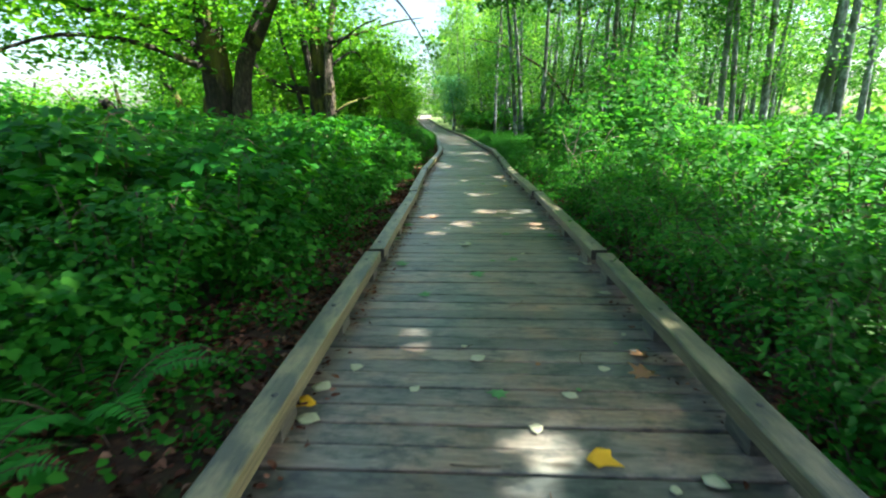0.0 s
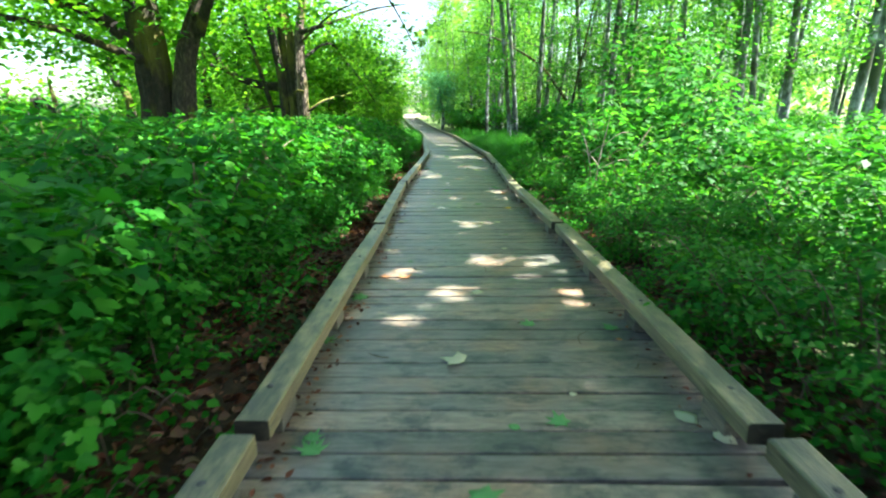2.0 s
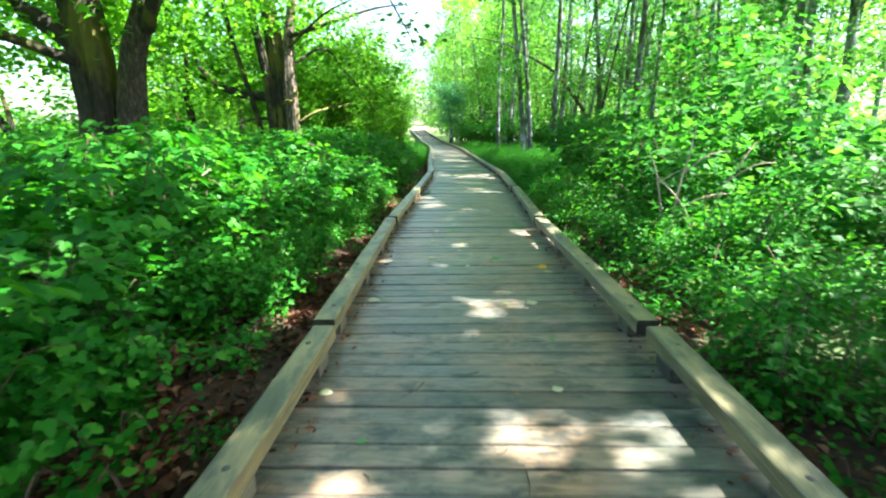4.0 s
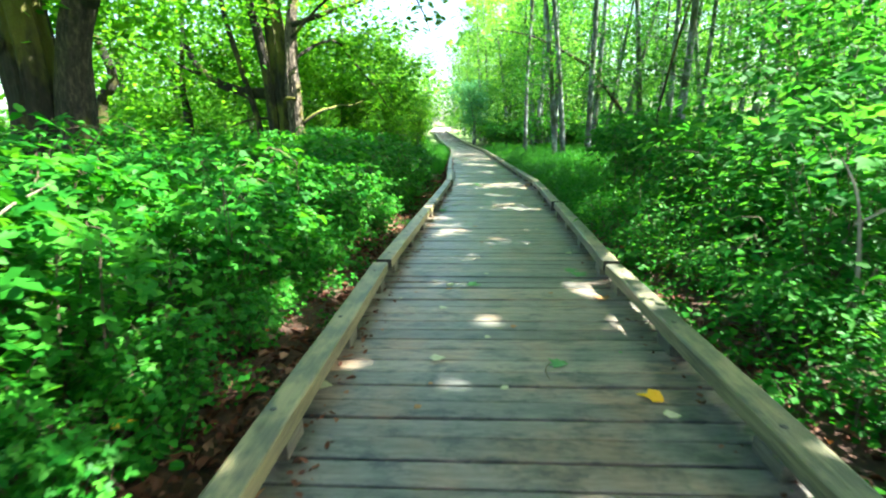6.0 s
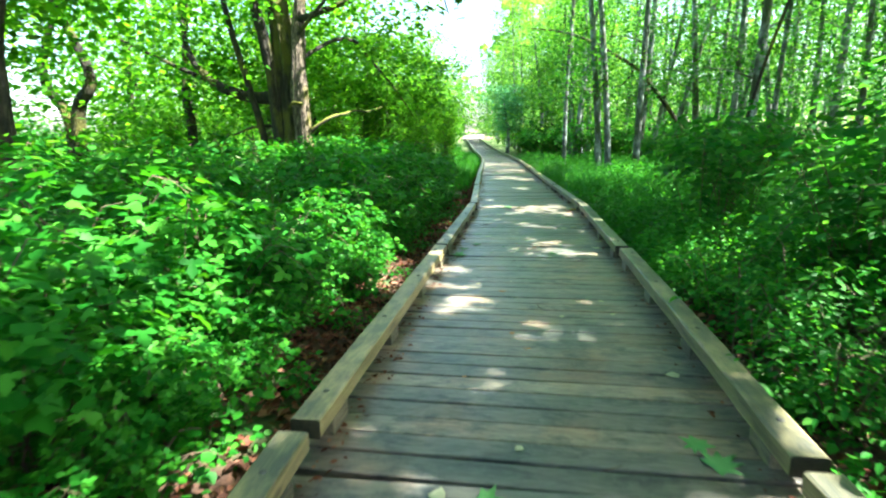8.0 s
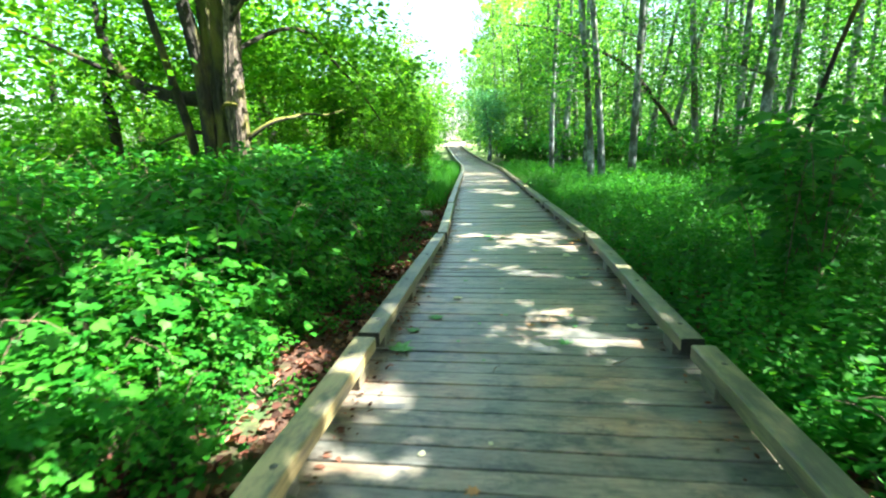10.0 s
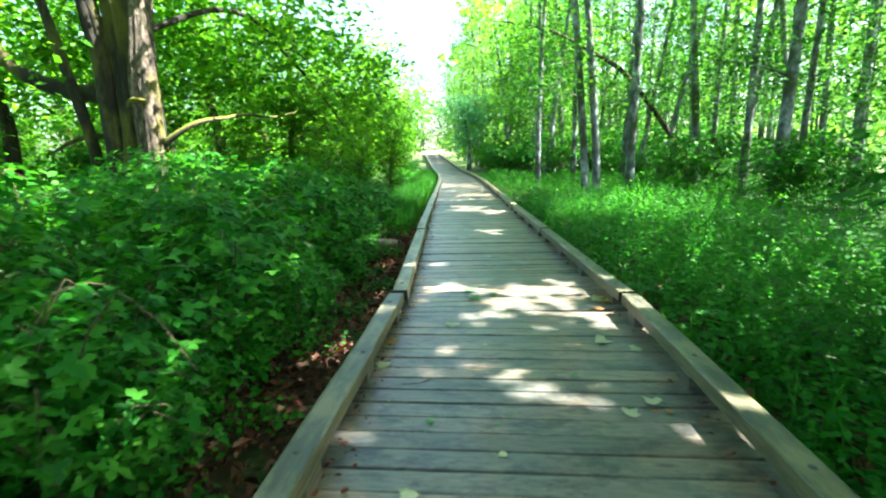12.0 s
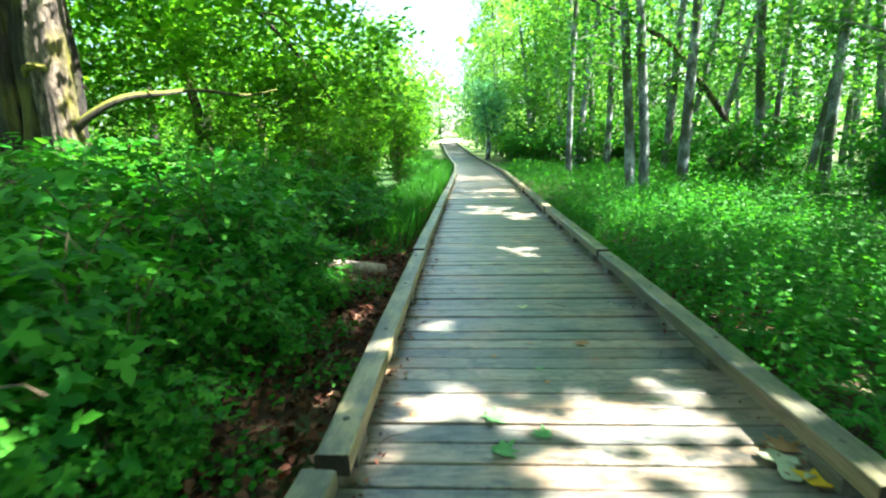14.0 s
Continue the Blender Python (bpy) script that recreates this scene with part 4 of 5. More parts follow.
plant_bushes("berry_bush", "dense green berry bush with lobed leaves beside the boardwalk", "bushes along the walk", FIRST_LEFT, LEAF_BUSH,
             row(-1.5, 2.8, 0.7, 2.75, 0.08, 0.95, -1) + [(-1.5, 0.5, 10, 0.55), (-1.45, 1.1, 100, 0.6), (-1.4, 1.7, 200, 0.62), (-1.35, 2.3, 300, 0.6), (-1.25, 2.8, 60, 0.6)] + row(3.1, 9, 0.66, 2.25, 0.12, 0.88, -1) + row(3.6, 9, 0.85, 1.9, 0.1, 0.55, -1) + row(-1.0, 9, 1.0, 3.2, 0.2, 1.1, -1))
plant_bushes("berry_bush", "dense green berry bush with small toothed leaves beside the boardwalk", "bushes along the walk", NEAR_LEFT, LEAF_BUSH,
             row(9, 26, 0.66, 2.2, 0.12, 0.88, -1) + row(9, 13.5, 0.85, 1.9, 0.1, 0.55, -1) + row(9, 26, 1.05, 2.95, 0.2, 1.08, -1) + row(13.5, 26, 0.7, 1.95, 0.1, 0.62, -1)
             + row(8.5, 14, 0.5, 1.72, 0.07, 0.42, -1) + row(16, 22, 0.6, 1.75, 0.07, 0.4, -1)
             + [(-0.85, 14.3, 30, 0.42), (-0.95, 14.75, 120, 0.48), (-0.9, 15.2, 220, 0.4), (-1.05, 13.85, 300, 0.45)])
plant_bushes("berry_bush", "tall green thicket bush under the old maples", "bushes along the walk", BACK_LEFT, LEAF_PALE,
             row(0, 34, 1.2, 3.9, 0.3, 1.0, -1) + row(2, 40, 1.4, 5.1, 0.4, 1.05, -1))
plant_bushes("berry_bush", "tall green thicket bush under the old maples", "bushes along the walk", FAR_SHRUB, LEAF_PALE,
             row(4, 44, 1.7, 6.6, 0.6, 0.95, -1) + row(6, 46, 2.0, 8.6, 0.8, 0.95, -1) + row(34, 62, 1.6, 2.9, 0.3, 0.6, -1))
plant_bushes("snowberry_bush", "low bright bush with small rounded leaves beside the rail", "bushes along the walk", LOW_RIGHT, LEAF_PALE,
             row(-1, 14.5, 0.62, 1.75, 0.12, 0.85, 1) + row(-1, 15, 0.7, 2.5, 0.2, 1.1, 1) + row(0, 15, 0.9, 3.4, 0.3, 1.3, 1))
plant_bushes("snowberry_bush", "rounded green bush deeper in the wood's edge", "bushes along the walk", FAR_SHRUB, LEAF_PALE,
             row(2, 16, 1.1, 4.6, 0.4, 0.8, 1) + row(4, 20, 1.3, 6.0, 0.5, 0.85, 1) + row(6, 22, 1.6, 8, 0.6, 0.85, 1) + row(8, 24, 1.8, 10, 0.8, 0.9, 1))
plant_bushes("elder_bush", "tall leafy shrub leaning towards the boardwalk", "bushes along the walk", TALL_RIGHT, LEAF_ELDER,
             [(3.1, 11.0, 20, 0.8), (3.6, 12.6, 80, 0.95), (3.2, 14.0, 140, 0.85), (4.6, 11.8, 200, 1.15), (4.3, 14.9, 10, 1.1), (5.6, 12.8, 70, 1.0), (4.1, 9.6, 250, 0.75), (3.15, 16.9, 120, 0.9), (3.8, 17.9, 300, 1.0)])
plant_bushes("hazel_shrub", "large hazel shrub with many upright stems", "bushes along the walk", OPEN_HAZEL, LEAF_ELDER,
             [(5.2, 14.8, 0, 0.95), (6.6, 17.2, 200, 1.0)])
plant_bushes("maple_thicket", "leafy maple thicket beside the far walk", "bushes along the walk", HAZEL, LEAF_MAPLE,
             [(-2.9, 29.4, 40, 0.6), (-4.0, 32.6, 130, 0.95), (-2.9, 33.5, 220, 0.85), (-4.4, 35.6, 300, 1.1), (-3.6, 38.5, 10, 1.0), (-5.6, 33, 100, 1.15), (-4.0, 42, 190, 1.1), (-4.8, 46, 0, 1.2),
              (-7.0, 30.0, 150, 0.7), (-6.4, 33.6, 20, 1.2), (-9.0, 29.2, 260, 1.1), (-3.3, 27.4, 330, 0.62), (-8.6, 34.5, 80, 1.3),
              (-13.5, 26.5, 30, 0.8), (-13.0, 28.6, 120, 0.85), (-12.0, 30.2, 200, 0.9), (-14.6, 29.2, 280, 0.85), (-15.6, 31.2, 50, 0.95), (-12.0, 27.0, 160, 0.75)])
plant_bushes("wood_shrub", "light green shrub growing between the alders", "shrubs in the wood", FAR_SHRUB, LEAF_PALE,
             [(x, y, rng.uniform(0, 360), rng.uniform(0.7, 1.5)) for x, y in zip(rng.uniform(7, 26, 52), rng.uniform(22, 56, 52))]
             + [(x, y, rng.uniform(0, 360), rng.uniform(0.8, 1.3)) for x, y in zip(rng.uniform(-26, -10, 30), rng.uniform(16, 50, 30))]
             + [(0.8 - r * math.sin(radians(a)), r * math.cos(radians(a)), 40 * a, rng.uniform(1.0, 1.9)) for r, a in zip(rng.uniform(22, 40, 16), np.linspace(33, 48, 16))])
plant_bushes("wood_shrub", "haze-paled green shrub filling the wood beside the far walk", "shrubs in the wood", FAR_SHRUB, LEAF_HAZY,
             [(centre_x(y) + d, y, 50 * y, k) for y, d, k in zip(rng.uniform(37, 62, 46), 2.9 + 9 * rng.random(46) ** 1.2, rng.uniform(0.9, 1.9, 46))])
plant_bushes("wood_shrub", "low green shrub in the open wood", "shrubs in the wood", FAR_SHRUB, LEAF_PALE,
             [(x, y, 70 * y, k) for x, y, k in zip(rng.uniform(9.5, 17, 26), rng.uniform(-3, 22, 26), rng.uniform(0.4, 0.75, 26))]
             + [(x, y, 70 * y, k) for x, y, k in zip(rng.uniform(-14, -7.5, 14), rng.uniform(-3, 4, 14), rng.uniform(0.4, 0.7, 14))])
plant_bushes("ground_plant", "small green seedling on the leaf litter", "seedlings beside the walk", COVER, LEAF_BUSH,
             row(-1, 24, 0.9, 1.45, 0.12, 0.7, -1) + row(0.2, 24, 0.6, 1.75, 0.1, 1.0, -1) + row(-1, 16, 0.45, 1.35, 0.08, 0.9, 1) + row(9.4, 11, 0.3, 2.1, 0.15, 1.3, 1) + row(9.4, 11, 0.35, 2.5, 0.2, 1.5, 1))


def undergrowth():
    """Grass and herbs under the alders, past counting."""
    def strip(n, y0, y1, wide, bend=1.2):
        y = y0 + (y1 - y0) * rng.random(n)
        cx = np.interp(y, CENTRE_Y, CENTRE_X)
        return cx + 1.18 + wide * rng.random(n) ** bend * np.clip((y - 13) / 6, 0.25, 1), y, cx

    x, y, cx = strip(4600, 14.5, 29, 3.6)
    tall = rng.uniform(0.22, 0.78, len(x)) * np.clip((x - cx - 0.9) / 0.6, 0.5, 1)
    lean = rng.normal(0, 0.16, (len(x), 2)) - np.stack([0.08 * np.ones(len(x)), np.zeros(len(x))], 1)
    places, ways, sizes = [], [], []
    for k in range(12):
        f = (k + 1.0) / 12.0
        a = 2.4 * k + 6.28 * rng.random(len(x))
        places.append(np.stack([x + lean[:, 0] * f * tall, y + lean[:, 1] * f * tall, -0.21 + tall * f], 1))
        ways.append(np.stack([np.cos(a), np.sin(a), rng.normal(-0.25, 0.25, len(x))], 1))
        sizes.append(rng.uniform(0.7, 1.2, len(x)) * (0.095 - 0.05 * f))
    p = np.concatenate(places)
    ups, _ = scattered(len(p), 0.35)
    ob = part("undergrowth", leaf_mesh("undergrowth", p, ups, np.concatenate(ways), np.concatenate(sizes), KITE * (1.1, 1, 1)), HERB)
    tagged(ob, "lush knee-high green herbs beside the rail", "undergrowth", kind="stuff")
    n = 52000
    y = 17 + 30 * rng.random(n) ** 0.9
    cx = np.interp(y, CENTRE_Y, CENTRE_X)
    x = cx + 1.25 + (1.2 + 9 * np.clip((y - 14) / 10, 0.12, 1)) * rng.random(n) ** 0.9
    wave = 0.75 + 0.25 * np.sin(x * 1.7 + 0.6 * y) * np.sin(y * 1.1)
    z = -0.2 + rng.random(n) ** 0.7 * 0.7 * wave * np.clip((x - cx - 1.0) / 0.9, 0.35, 1)
    ups, ahead = scattered(n, 0.6)
    ob = part("undergrowth", leaf_mesh("undergrowth", np.stack([x, y, z], 1), ups, ahead, rng.uniform(0.04, 0.085, n) * np.clip(y / 24, 0.8, 1.4), KITE), HERB)
    tagged(ob, "lush knee-high green herbs under the alders", "undergrowth", kind="stuff")
    n = 6000
    x, y, cx = strip(n, 16.5, 46, 6.0)
    a = rng.uniform(0, 2 * np.pi, n)
    lean = rng.uniform(0.1, 0.6, n)
    ahead = np.stack([np.cos(a) * lean, np.sin(a) * lean, np.ones(n)], 1)
    ups = np.stack([np.cos(a), np.sin(a), -lean], 1)
    ob = part("grass", leaf_mesh("grass", np.stack([x, y, np.full(n, -0.22)], 1), ups, ahead, rng.uniform(0.3, 0.75, n), BLADE * (0.22, 1, 1)), HERB)
    tagged(ob, "long thin green grass blades along the boardwalk", "grass", kind="stuff")
    n = 9000
    y = 24 + 30 * rng.random(n)
    x = np.interp(y, CENTRE_Y, CENTRE_X) - 1.2 - 1.3 * rng.random(n)
    a = rng.uniform(0, 2 * np.pi, n)
    lean = rng.uniform(0.1, 0.5, n)
    ob = part("grass", leaf_mesh("grass", np.stack([x, y, np.full(n, -0.22)], 1), np.stack([np.cos(a), np.sin(a), -lean], 1),
              np.stack([np.cos(a) * lean, np.sin(a) * lean, np.ones(n)], 1), rng.uniform(0.3, 0.65, n), BLADE * (0.4, 1, 1)), HERB)
    tagged(ob, "long green grass blades along the boardwalk", "grass", kind="stuff")


undergrowth()


def litter():
    n = 21000
    y = rng.uniform(-1, 30, n)
    off = np.where(rng.random(n) < 0.72, -1.05 - 1.1 * rng.random(n), 1.05 + 0.9 * rng.random(n))
    x = np.interp(y, CENTRE_Y, CENTRE_X) + off
    ups, ahead = scattered(n, 0.35)
    ahead[:, 2] = 0
    z = -0.165 + 0.05 * rng.random(n)
    ob = part("leaf_litter", leaf_mesh("leaf_litter", np.stack([x, y, z], 1), ups, ahead, rng.uniform(0.025, 0.085, n), OVATE * (1.3, 1, 4)), LITTER)
    tagged(ob, "reddish brown dead leaves on the soil", "leaf litter", kind="stuff")


litter()


def deck_debris():
    n = 1500
    y = rng.uniform(0, 28, n)
    side = np.where(rng.random(n) < 0.75, -1, 1)
    x = np.interp(y, CENTRE_Y, CENTRE_X) + side * (0.9 - 0.13 * rng.random(n) ** 2)
    ups, ahead = scattered(n, 0.25)
    ahead[:, 2] = 0
    ob = part("deck_debris", leaf_mesh("deck_debris", np.stack([x, y, 0.004 + 0.006 * rng.random(n)], 1), ups, ahead, rng.uniform(0.015, 0.05, n), OVATE), LITTER)
    tagged(ob, "small brown leaf crumbs gathered under the rails", "debris", kind="stuff")


deck_debris()


def far_woods():
    cs = []
    for _ in range(1600):
        a = rng.uniform(-75, 75)
        r = rng.uniform(62, 118)
        x, y = r * math.sin(radians(a)), r * math.cos(radians(a)) + 5
        if abs(x - centre_x(y)) < 4.5 and y < 101:
            continue
        if a > 8 and rng.random() < 0.45:
            continue
        if -48 < a < -33:
            continue
        if a < -18 and rng.random() < 0.5:
            continue
        top = 17 if a > -3 else (13 if a > -9 else (8 if a > -18 else 6))
        cs.append((x, y, top * rng.random() ** 1.2))
    c = np.repeat(np.array(cs), 44, axis=0)
    p = c + rng.normal(0, 1, c.shape) * (1.7, 1.7, 0.8)
    s = p[:, 2] / to_sun.z
    fx, fy = p[:, 0] - s * to_sun.x, p[:, 1] - s * to_sun.y
    p = p[(np.abs(fx + 7.0) > 4.5) | (np.abs(fy - 93) > 10)]
    ups, ahead = scattered(len(p), 0.9)
    ob = part("far_woods", leaf_mesh("far_woods", p, ups, ahead, rng.uniform(0.7, 1.45, len(p)), KITE), LEAF_HAZY)
    tagged(ob, "distant sunlit green woods", "woods", kind="stuff")


far_woods()


def gravel_path():
    """The pale path that goes on where the planks end."""
    verts, faces = [], []
    for i in range(25):
        y = 83.6 + i
        cx = centre_x(y) + 0.004 * (y - 84) ** 2
        for k in range(7):
            d = (k - 3) * 0.5
            verts.append((cx + d, y, rise(y) + 0.03 * math.cos(d * 1.4) + 0.015 * noise.noise((d * 2, y, 3)) - 0.02))
    for i in range(24):
        for k in range(6):
            a = i * 7 + k
            faces.append((a, a + 1, a + 8, a + 7))
    ob = part("path", mesh_of("path", verts, faces, True), plain_material("pale_gravel", (0.2, 0.165, 0.14), (0.36, 0.31, 0.27), 40, 0.9))
    tagged(ob, "pale sunlit gravel path beyond the boardwalk", "path", kind="structure")


gravel_path()


# ---- fern and sticks ----
def fern(x, y, turn, scale, fronds):
    t = root("sword_fern", (x, y, -0.2), "green sword fern arching over the leaf litter", "fern", "ferns beside the walk")
    for i in range(fronds):
        a = radians(turn + 360 * i / fronds + rng.uniform(-15, 15))
        n = 26
        f = np.linspace(0.08, 1, n)
        length = scale * rng.uniform(0.8, 1.1)
        mid = np.stack([np.cos(a) * f * length, np.sin(a) * f * length, length * (1.6 * f - 1.3 * f * f)], 1)
        d = np.array((math.cos(a), math.sin(a), 0.1))
        s = np.array((-math.sin(a), math.cos(a), 0))
        p = np.concatenate([mid, mid])
        ah = np.concatenate([np.tile(s, (n, 1)), np.tile(-s, (n, 1))]) + d * 0.35
        w = 0.14 * scale * np.sin(np.clip(f * 1.02 + 0.12, 0, 1) * np.pi) ** 0.7 + 0.01
        stalk = part("stalk", mesh_of("stalk", *tube([(0, 0, 0.02)] + [tuple(q) for q in mid[::5]], [0.006, 0.005, 0.005, 0.004, 0.003, 0.002, 0.0015][:1 + len(mid[::5])], 5, steps=2)), STEM, t)
        tagged(part("frond", leaf_mesh("frond", p, np.tile((0, 0, 1.0), (2 * n, 1)) + rng.normal(0, 0.12, (2 * n, 3)), ah, np.concatenate([w, w]), OVATE * (0.55, 1, 1)), FERN, t), kind="stuff")


fern(-0.92, 2.15, 10, 0.68, 9)
fern(-1.05, 1.5, 60, 0.55, 8)
fern(-1.6, 18.6, 30, 0.55, 7)
fern(2.55, 18.3, 80, 0.62, 8)
fern(2.3, 19.6, 20, 0.5, 7)


def log_and_sticks():
    v, f = tube([(-1.75, 22.95, -0.12), (-1.35, 22.85, -0.1), (-0.85, 22.72, -0.1)], [0.075, 0.08, 0.07], 12, 0.12)
    tagged(part("log", mesh_of("log", v, f, True), DEAD), "short pale barkless log lying on the litter", "log")
    spots = [(3.1, 11.2, 0.9, 0.25), (2.85, 10.5, 1.05, -0.2), (2.8, 10.2, 1.25, 0.15), (3.0, 10.0, 0.8, -0.4), (3.2, 10.4, 1.1, 0.4)]
    for x, y, h, lean in spots:
        v, f = tube([(x, y, -0.22), (x + lean * 0.2, y, h * 0.4), (x + lean * 0.7, y - 0.05, h * 0.8), (x + lean * 1.1, y, h)], [0.014, 0.012, 0.009, 0.004], 6)
        v2, f2 = tube([(x + lean * 0.5, y, h * 0.65), (x + lean * 0.5 + 0.2, y - 0.1, h * 0.8), (x + lean * 0.5 + 0.4, y - 0.1, h * 0.82)], [0.008, 0.006, 0.003], 5)
        tagged(part("dead_stick", mesh_of("dead_stick", *joined([(v, f), (v2, f2)])), DEAD), "bare pale dead stem standing among the bushes", "stick", "dead stems")
    for pts in ([(-1.9, 9.6, 0.0), (-1.7, 9.7, 0.75), (-1.45, 9.9, 1.0)], [(-1.4, 14.9, -0.15), (-1.0, 15.1, -0.1), (-0.75, 15.0, -0.13)]):
        v, f = tube(pts, [0.012, 0.009, 0.004], 6)
        tagged(part("dead_stick", mesh_of("dead_stick", v, f), DEAD), "bare pale dead stem among the bushes", "stick", "dead stems")


log_and_sticks()


# ---- boardwalk ----
def box(w, l, h, bevel, wobble=0.0, seed=0):
    """A timber centred on the origin in x and y with its top at zero, edges worn round."""
    bm = bmesh.new()
    bmesh.ops.create_cube(bm, size=1)
    for v in bm.verts:
        v.co = Vector((v.co.x * w, v.co.y * l, v.co.z * h - h / 2))
        if wobble:
            v.co += wobble * Vector((noise.noise((seed, v.co.x * 9, v.co.y * 9)), noise.noise((v.co.x * 7, seed, 3)), 0.4 * noise.noise((seed, 5, v.co.x * 5 + v.co.y))))
    bmesh.ops.bevel(bm, geom=bm.edges[:], offset=bevel, segments=1, affect="EDGES")
    return bm


def heading(y):
    for (y0, x0), (y1, x1) in zip(JOINTS, JOINTS[1:]):
        if y <= y1:
            return -math.degrees(math.atan2(x1 - x0, y1 - y0))
    return 7.0


def timber(w, l, h, top, seed):
    """A long sawn timber with rounded, slightly wandering edges and darker ends."""
    c = 0.007
    ring = [(-w / 2 + c, -h), (w / 2 - c, -h), (w / 2, -h + c), (w / 2, -c), (w / 2 - c * 0.6, -c * 0.35), (w / 2 - c * 1.8, 0), (-w / 2 + c * 1.8, 0), (-w / 2 + c * 0.6, -c * 0.35), (-w / 2, -c), (-w / 2, -h + c)]
    bm = bmesh.new()
    loops = []
    n = 28
    for i in range(n + 1):
        y = -l / 2 + l * i / n
        dx, dz = 0.005 * noise.noise((y * 0.9, seed, 1)), 0.004 * noise.noise((y * 0.8, seed, 7))
        loops.append([bm.verts.new((x + dx + 0.0025 * noise.noise((y * 3, k * 2.3, seed)), y, top + z + dz + 0.002 * noise.noise((y * 4, k * 1.7, seed + 3)))) for k, (x, z) in enumerate(ring)])
    m = len(ring)
    for a, b in zip(loops, loops[1:]):
        for k in range(m):
            bm.faces.new((a[k], a[(k + 1) % m], b[(k + 1) % m], b[k]))
    for loop in (loops[0][::-1], loops[-1]):
        bm.faces.new(loop).material_index = 1
    bmesh.ops.recalc_face_normals(bm, faces=bm.faces[:])
    return bm


def rails():
    bm = bmesh.new()
    bmesh.ops.create_uvsphere(bm, u_segments=10, v_segments=6, radius=0.016)
    for v in bm.verts:
        v.co.z *= 0.35
    bolt_mesh = bpy.data.meshes.new("bolt")
    bm.to_mesh(bolt_mesh)
    bm.free()
    bolt_mesh.materials.append(IRON)
    for (y0, x0), (y1, x1) in zip(JOINTS[1:], JOINTS[2:]):
        for side in (-1, 1):
            p0, p1 = Vector((x0 + side * RAIL_OFF, y0)), Vector((x1 + side * RAIL_OFF, y1))
            length = (p1 - p0).length
            turn = -math.degrees(math.atan2(p1.x - p0.x, p1.y - p0.y))
            lift = rng.uniform(-0.005, 0.005)
            t = new("rail")
            t.matrix_basis = pose((p0.x + p1.x) / 2 + rng.normal(0, 0.006), (p0.y + p1.y) / 2, (rise(y0) + rise(y1)) / 2, math.degrees(math.atan2(rise(y1) - rise(y0), length)), 0, turn + rng.normal(0, 0.15))
            tagged(t, "weathered grey-brown timber kerb rail raised on blocks", "rail", "kerb rails along the boardwalk")
            beam = part("beam", timber(0.13, length - 0.085, 0.086, RAIL_TOP + lift, y0 + side), RAIL, t)
            beam.data.materials.append(END)
            for f in (-0.42, -0.14, 0.14, 0.42):
                o = part("block", box(0.118, 0.19, RAIL_TOP - 0.09 + lift, 0.004), BLOCK, t)
                o.location = (0, f * length, RAIL_TOP - 0.09 + lift)
                b = new("bolt", bolt_mesh)
                b.parent = beam
                b.location = (rng.normal(0, 0.01), f * length, RAIL_TOP + lift)


rails()


def fallen_leaf(x, y, size, material, outline, label, tilt=6, z=0.004):
    n = len(outline)
    o = outline - np.array((0, 0.45, 0))
    curl, roll, seed = rng.uniform(0.15, 0.6), rng.uniform(-0.5, 0.5), rng.uniform(0, 50)
    ring = [(px * f, py * f) for f in (0.55, 1.0) for px, py, pz in o]
    pts = [(0.0, 0.0)] + ring
    verts = [(a * size, b * size, size * (curl * (a * a + 0.5 * b * b) + roll * a * b + 0.12 * (a * a + b * b) ** 0.5 * noise.noise((a * 5, b * 5, seed)))) for a, b in pts]
    low = min(v[2] for v in verts)
    top = [(a, b, c - low + 0.0015) for a, b, c in verts]
    under = [(a, b, c - low) for a, b, c in verts]
    m = len(pts)
    faces = []
    for i in range(n):
        k = (i + 1) % n
        faces += [(0, 1 + i, 1 + k), (1 + i, 1 + n + i, 1 + n + k, 1 + k)]
    faces += [tuple(m + q for q in reversed(f)) for f in faces] + [(1 + n + (i + 1) % n, 1 + n + i, m + 1 + n + i, m + 1 + n + (i + 1) % n) for i in range(n)]
    data = mesh_of("fallen_leaf", top + under, faces, True)
    ob = part("fallen_leaf", data, material)
    ob.matrix_basis = pose(x, y, z, rng.uniform(-tilt, tilt) * 0.4, rng.uniform(-tilt, tilt) * 0.4, rng.uniform(0, 360))
    tagged(ob, label, "leaf", "fallen leaves on the boardwalk")


for x, y, s in [(0.23, 4.39, 0.12), (0.89, 4.11, 0.13), (0.5, 3.6, 0.09), (1.21, 4.58, 0.1), (0.05, 5.37, 0.11), (0.09, 6.08, 0.13), (1.22, 5.62, 0.1),
                (1.71, 5.56, 0.1), (0.22, 4.45, 0.08), (1.1, 10.07, 0.1), (0.62, 11.5, 0.12), (1.52, 11.85, 0.16), (1.45, 11.95, 0.12), (0.02, 15.42, 0.17),
                (0.14, 16.07, 0.12), (0.03, 15.78, 0.1), (0.42, 19.58, 0.14), (0.62, 19.44, 0.1), (0.47, 19.29, 0.12), (-0.25, 19.89, 0.13), (0.95, 2.26, 0.09), (1.07, 15.61, 0.1)]:
    fallen_leaf(x, y, s, GREEN_LEAF, PALM, "fresh green lobed leaf fallen on the deck planks")
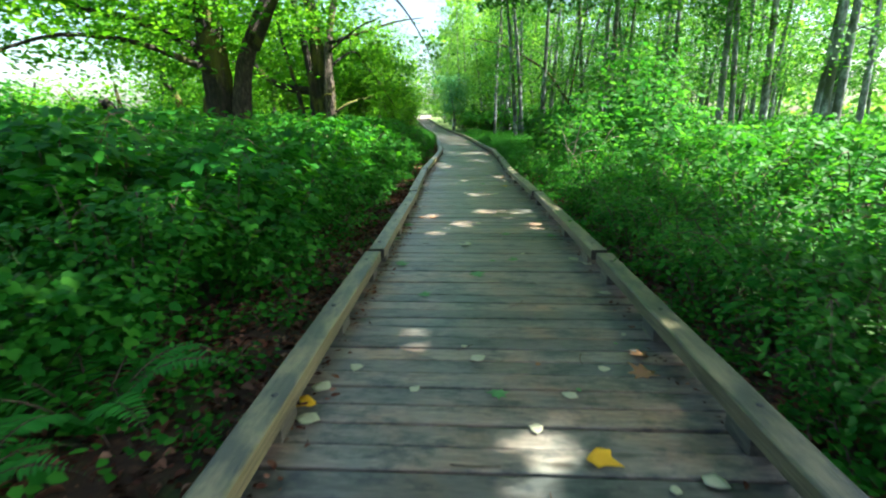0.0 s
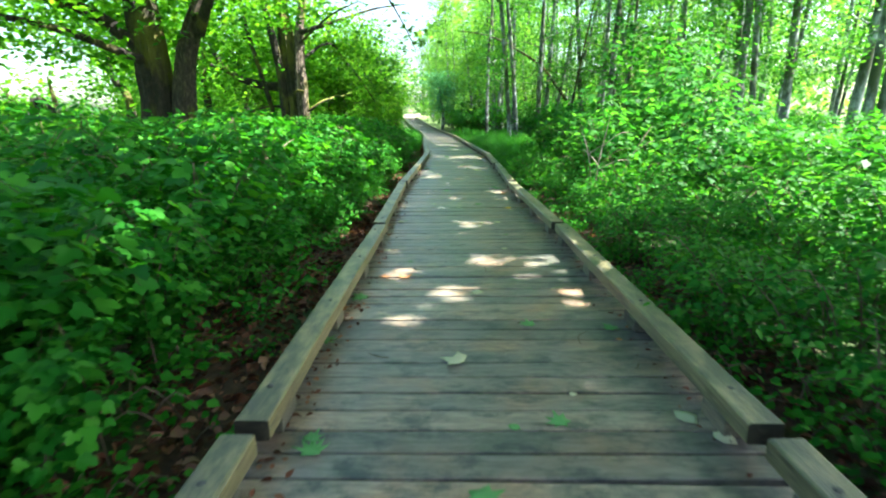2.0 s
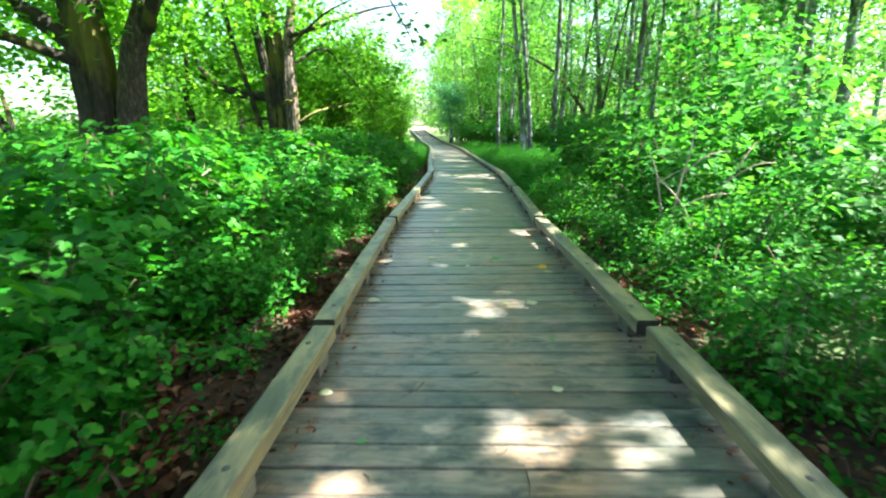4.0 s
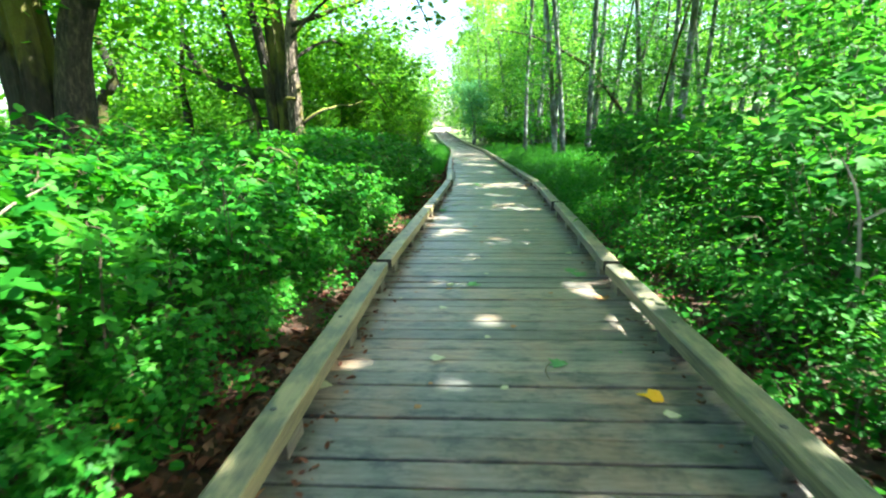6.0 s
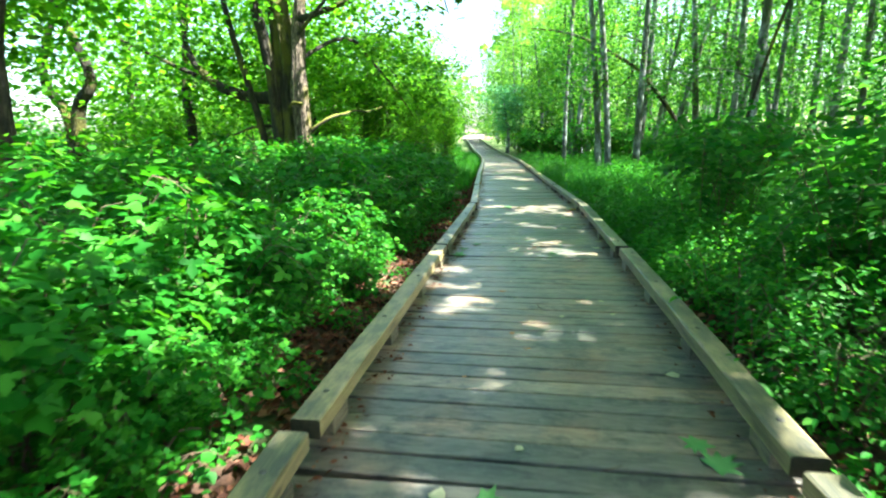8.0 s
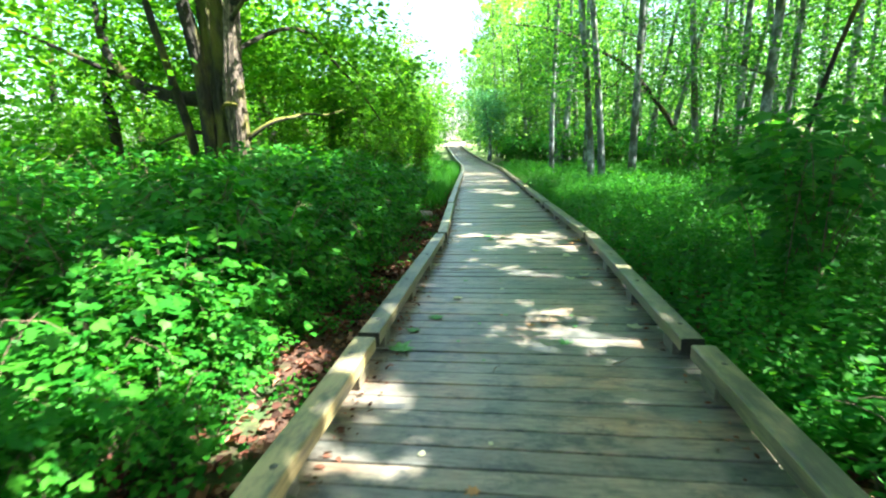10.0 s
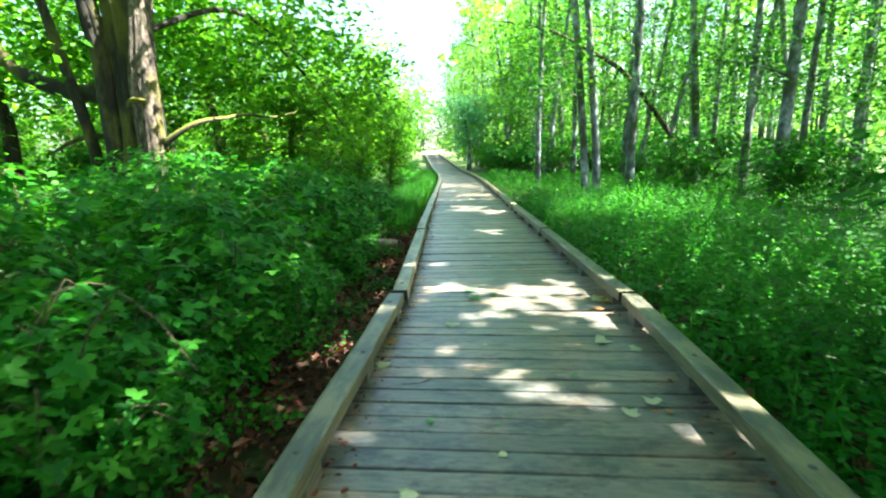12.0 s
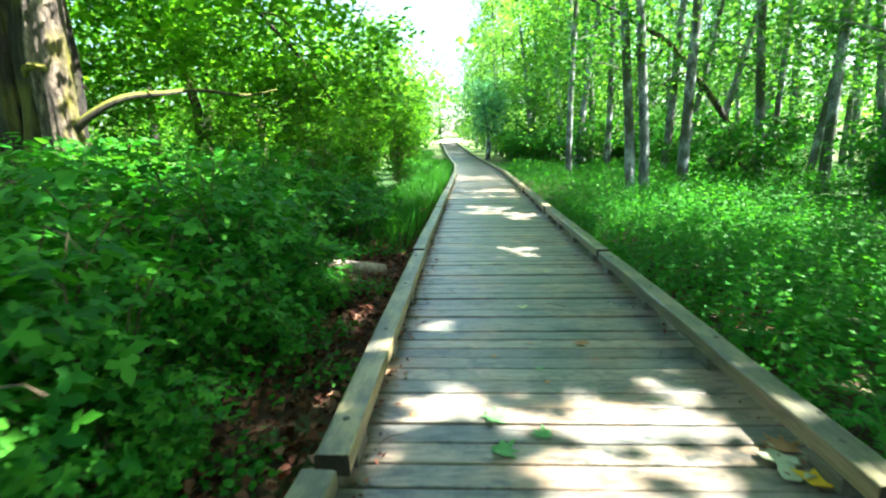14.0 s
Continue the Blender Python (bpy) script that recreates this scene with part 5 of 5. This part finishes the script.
for x, y, s in [(1.32, 1.81, 0.13), (1.49, 9.77, 0.12), (-0.31, 20.34, 0.1), (0.08, 2.15, 0.1), (1.61, 19.22, 0.14), (-0.85, 9.4, 0.1)]:
    fallen_leaf(x, y, s, YELLOW_LEAF, LOBED, "bright yellow leaf fallen on the deck planks")
for x, y, s in [(1.67, 1.71, 0.1), (1.09, 2.0, 0.07), (1.28, 2.26, 0.08), (1.5, 2.53, 0.07), (0.86, 2.62, 0.09), (0.12, 2.29, 0.11), (0.14, 2.02, 0.11), (0.24, 2.5, 0.08),
                (0.56, 2.29, 0.06), (1.81, 3.7, 0.1), (1.76, 4.61, 0.11), (1.85, 4.48, 0.1), (0.94, 6.2, 0.1), (0.11, 7.43, 0.08), (1.25, 7.48, 0.07), (0.1, 8.81, 0.11),
                (1.28, 8.75, 0.1), (1.53, 9.61, 0.08), (0.45, 10.12, 0.09), (-0.1, 9.77, 0.13), (0.42, 11.51, 0.08), (1.54, 12.63, 0.08)]:
    fallen_leaf(x, y, s, PALE_LEAF, OVATE * (1.6, 1, 1), "pale dry leaf lying on the deck planks")
for x, y, s in [(0.77, 5.13, 0.14), (0.41, 10.94, 0.06), (1.64, 16.32, 0.09), (1.58, 15.95, 0.11), (0.31, 18.55, 0.12), (1.38, 18.24, 0.13), (1.55, 18.11, 0.09), (1.3, 17.26, 0.1),
                (-0.08, 17.77, 0.11), (1.43, 17.38, 0.1), (1.55, 19.36, 0.16), (1.56, 19.24, 0.13), (0.26, 16.56, 0.09), (0.6, 21.2, 0.08), (0.9, 22.3, 0.08)]:
    fallen_leaf(x, y, s, PALE_LEAF, LOBED, "pale curled leaf lying on the deck planks")
for x, y, s in [(1.67, 2.48, 0.14), (0.2, 6.58, 0.1), (0.38, 6.59, 0.12), (-0.09, 8.97, 0.14), (1.56, 11.21, 0.12), (0.86, 15.93, 0.07), (0.94, 20.49, 0.09), (1.52, 19.0, 0.12),
                (1.6, 19.45, 0.15), (0.75, 12.9, 0.05), (-0.05, 8.56, 0.1), (1.72, 2.7, 0.1), (0.0, 5.9, 0.12), (-0.1, 18.2, 0.12), (0.55, 14.1, 0.06)]:
    fallen_leaf(x, y, s, BROWN_LEAF, PALM, "brown withered leaf on the deck planks")


small = np.random.default_rng(31)
for _ in range(80):
    y = small.uniform(1.2, 25)
    x = centre_x(y) + small.uniform(-0.8, 0.8)
    material, word = [(PALE_LEAF, "pale"), (BROWN_LEAF, "brown"), (GREEN_LEAF, "green")][int(small.integers(3))]
    fallen_leaf(x, y, small.uniform(0.025, 0.055), material, OVATE * (1.5, 1, 1), f"small {word} leaf scrap lying on the deck planks")


def twigs():
    """Thin broken twigs dropped on the planks."""
    for _ in range(34):
        y = rng.uniform(1.2, 24)
        x = centre_x(y) + rng.uniform(-0.78, 0.78)
        a, l = rng.uniform(0, 2 * math.pi), rng.uniform(0.05, 0.2)
        u, w = Vector((math.cos(a), math.sin(a), 0)), Vector((-math.sin(a), math.cos(a), 0))
        mid = w * l * rng.uniform(-0.2, 0.2)
        v, f = tube([u * -l / 2 + Vector((0, 0, 0.004)), mid + Vector((0, 0, 0.006)), u * l / 2 + Vector((0, 0, 0.004))], [0.003, 0.0025, 0.0015], 5, steps=2)
        ob = part("twig", mesh_of("twig", v, f), STEM)
        ob.location = (x, y, 0.0)
        tagged(ob, "thin brown broken twig on the deck planks", "twig", "twigs on the boardwalk")


twigs()


def boardwalk():
    t = new("boardwalk")
    tagged(t, "weathered timber boardwalk of cross planks through the wood", "boardwalk", kind="structure")
    plank_meshes = []
    for i in range(8):
        bm = box(2.06, 0.1325 + 0.0015 * (i % 4), 0.04, 0.003, 0.005, i * 3.7)
        data = bpy.data.meshes.new("plank")
        bm.to_mesh(data)
        bm.free()
        data.materials.append(DECK)
        plank_meshes.append(data)
    y, n = -2.9, 0
    rest_v, rest_f = [], []
    base = [v.co.copy() for v in plank_meshes[0].vertices]
    faces = [tuple(p.vertices) for p in plank_meshes[0].polygons]
    while y < 84:
        m = pose(centre_x(y) + rng.normal(0, 0.008), y, rise(y) + rng.normal(0, 0.0025), rng.normal(0, 0.5), rng.normal(0, 0.08), heading(y) + rng.normal(0, 0.16))
        if n < 300:
            o = new("plank", plank_meshes[int(rng.integers(8))])
            o.parent = t
            o.matrix_basis = m
        else:
            k = len(rest_v)
            rest_v += [m @ v for v in base]
            rest_f += [tuple(i + k for i in f) for f in faces]
        y += 0.147 + rng.normal(0, 0.0012)
        n += 1
    tagged(part("far_planks", mesh_of("far_planks", rest_v, rest_f), DECK, t), kind="stuff")
    for off in (-0.8, 0.0, 0.8):
        pts = [(x + off, yy, rise(yy) - 0.14) for yy, x in JOINTS]
        verts, fcs = [], []
        for x, yy, z in pts:
            k = len(verts)
            verts += [(x - 0.05, yy, z - 0.09), (x + 0.05, yy, z - 0.09), (x + 0.05, yy, z + 0.098), (x - 0.05, yy, z + 0.098)]
            if k:
                fcs += [(k - 4 + a, k - 4 + (a + 1) % 4, k + (a + 1) % 4, k + a) for a in range(4)]
        part("stringer", mesh_of("stringer", verts, fcs), BLOCK, t)


boardwalk()
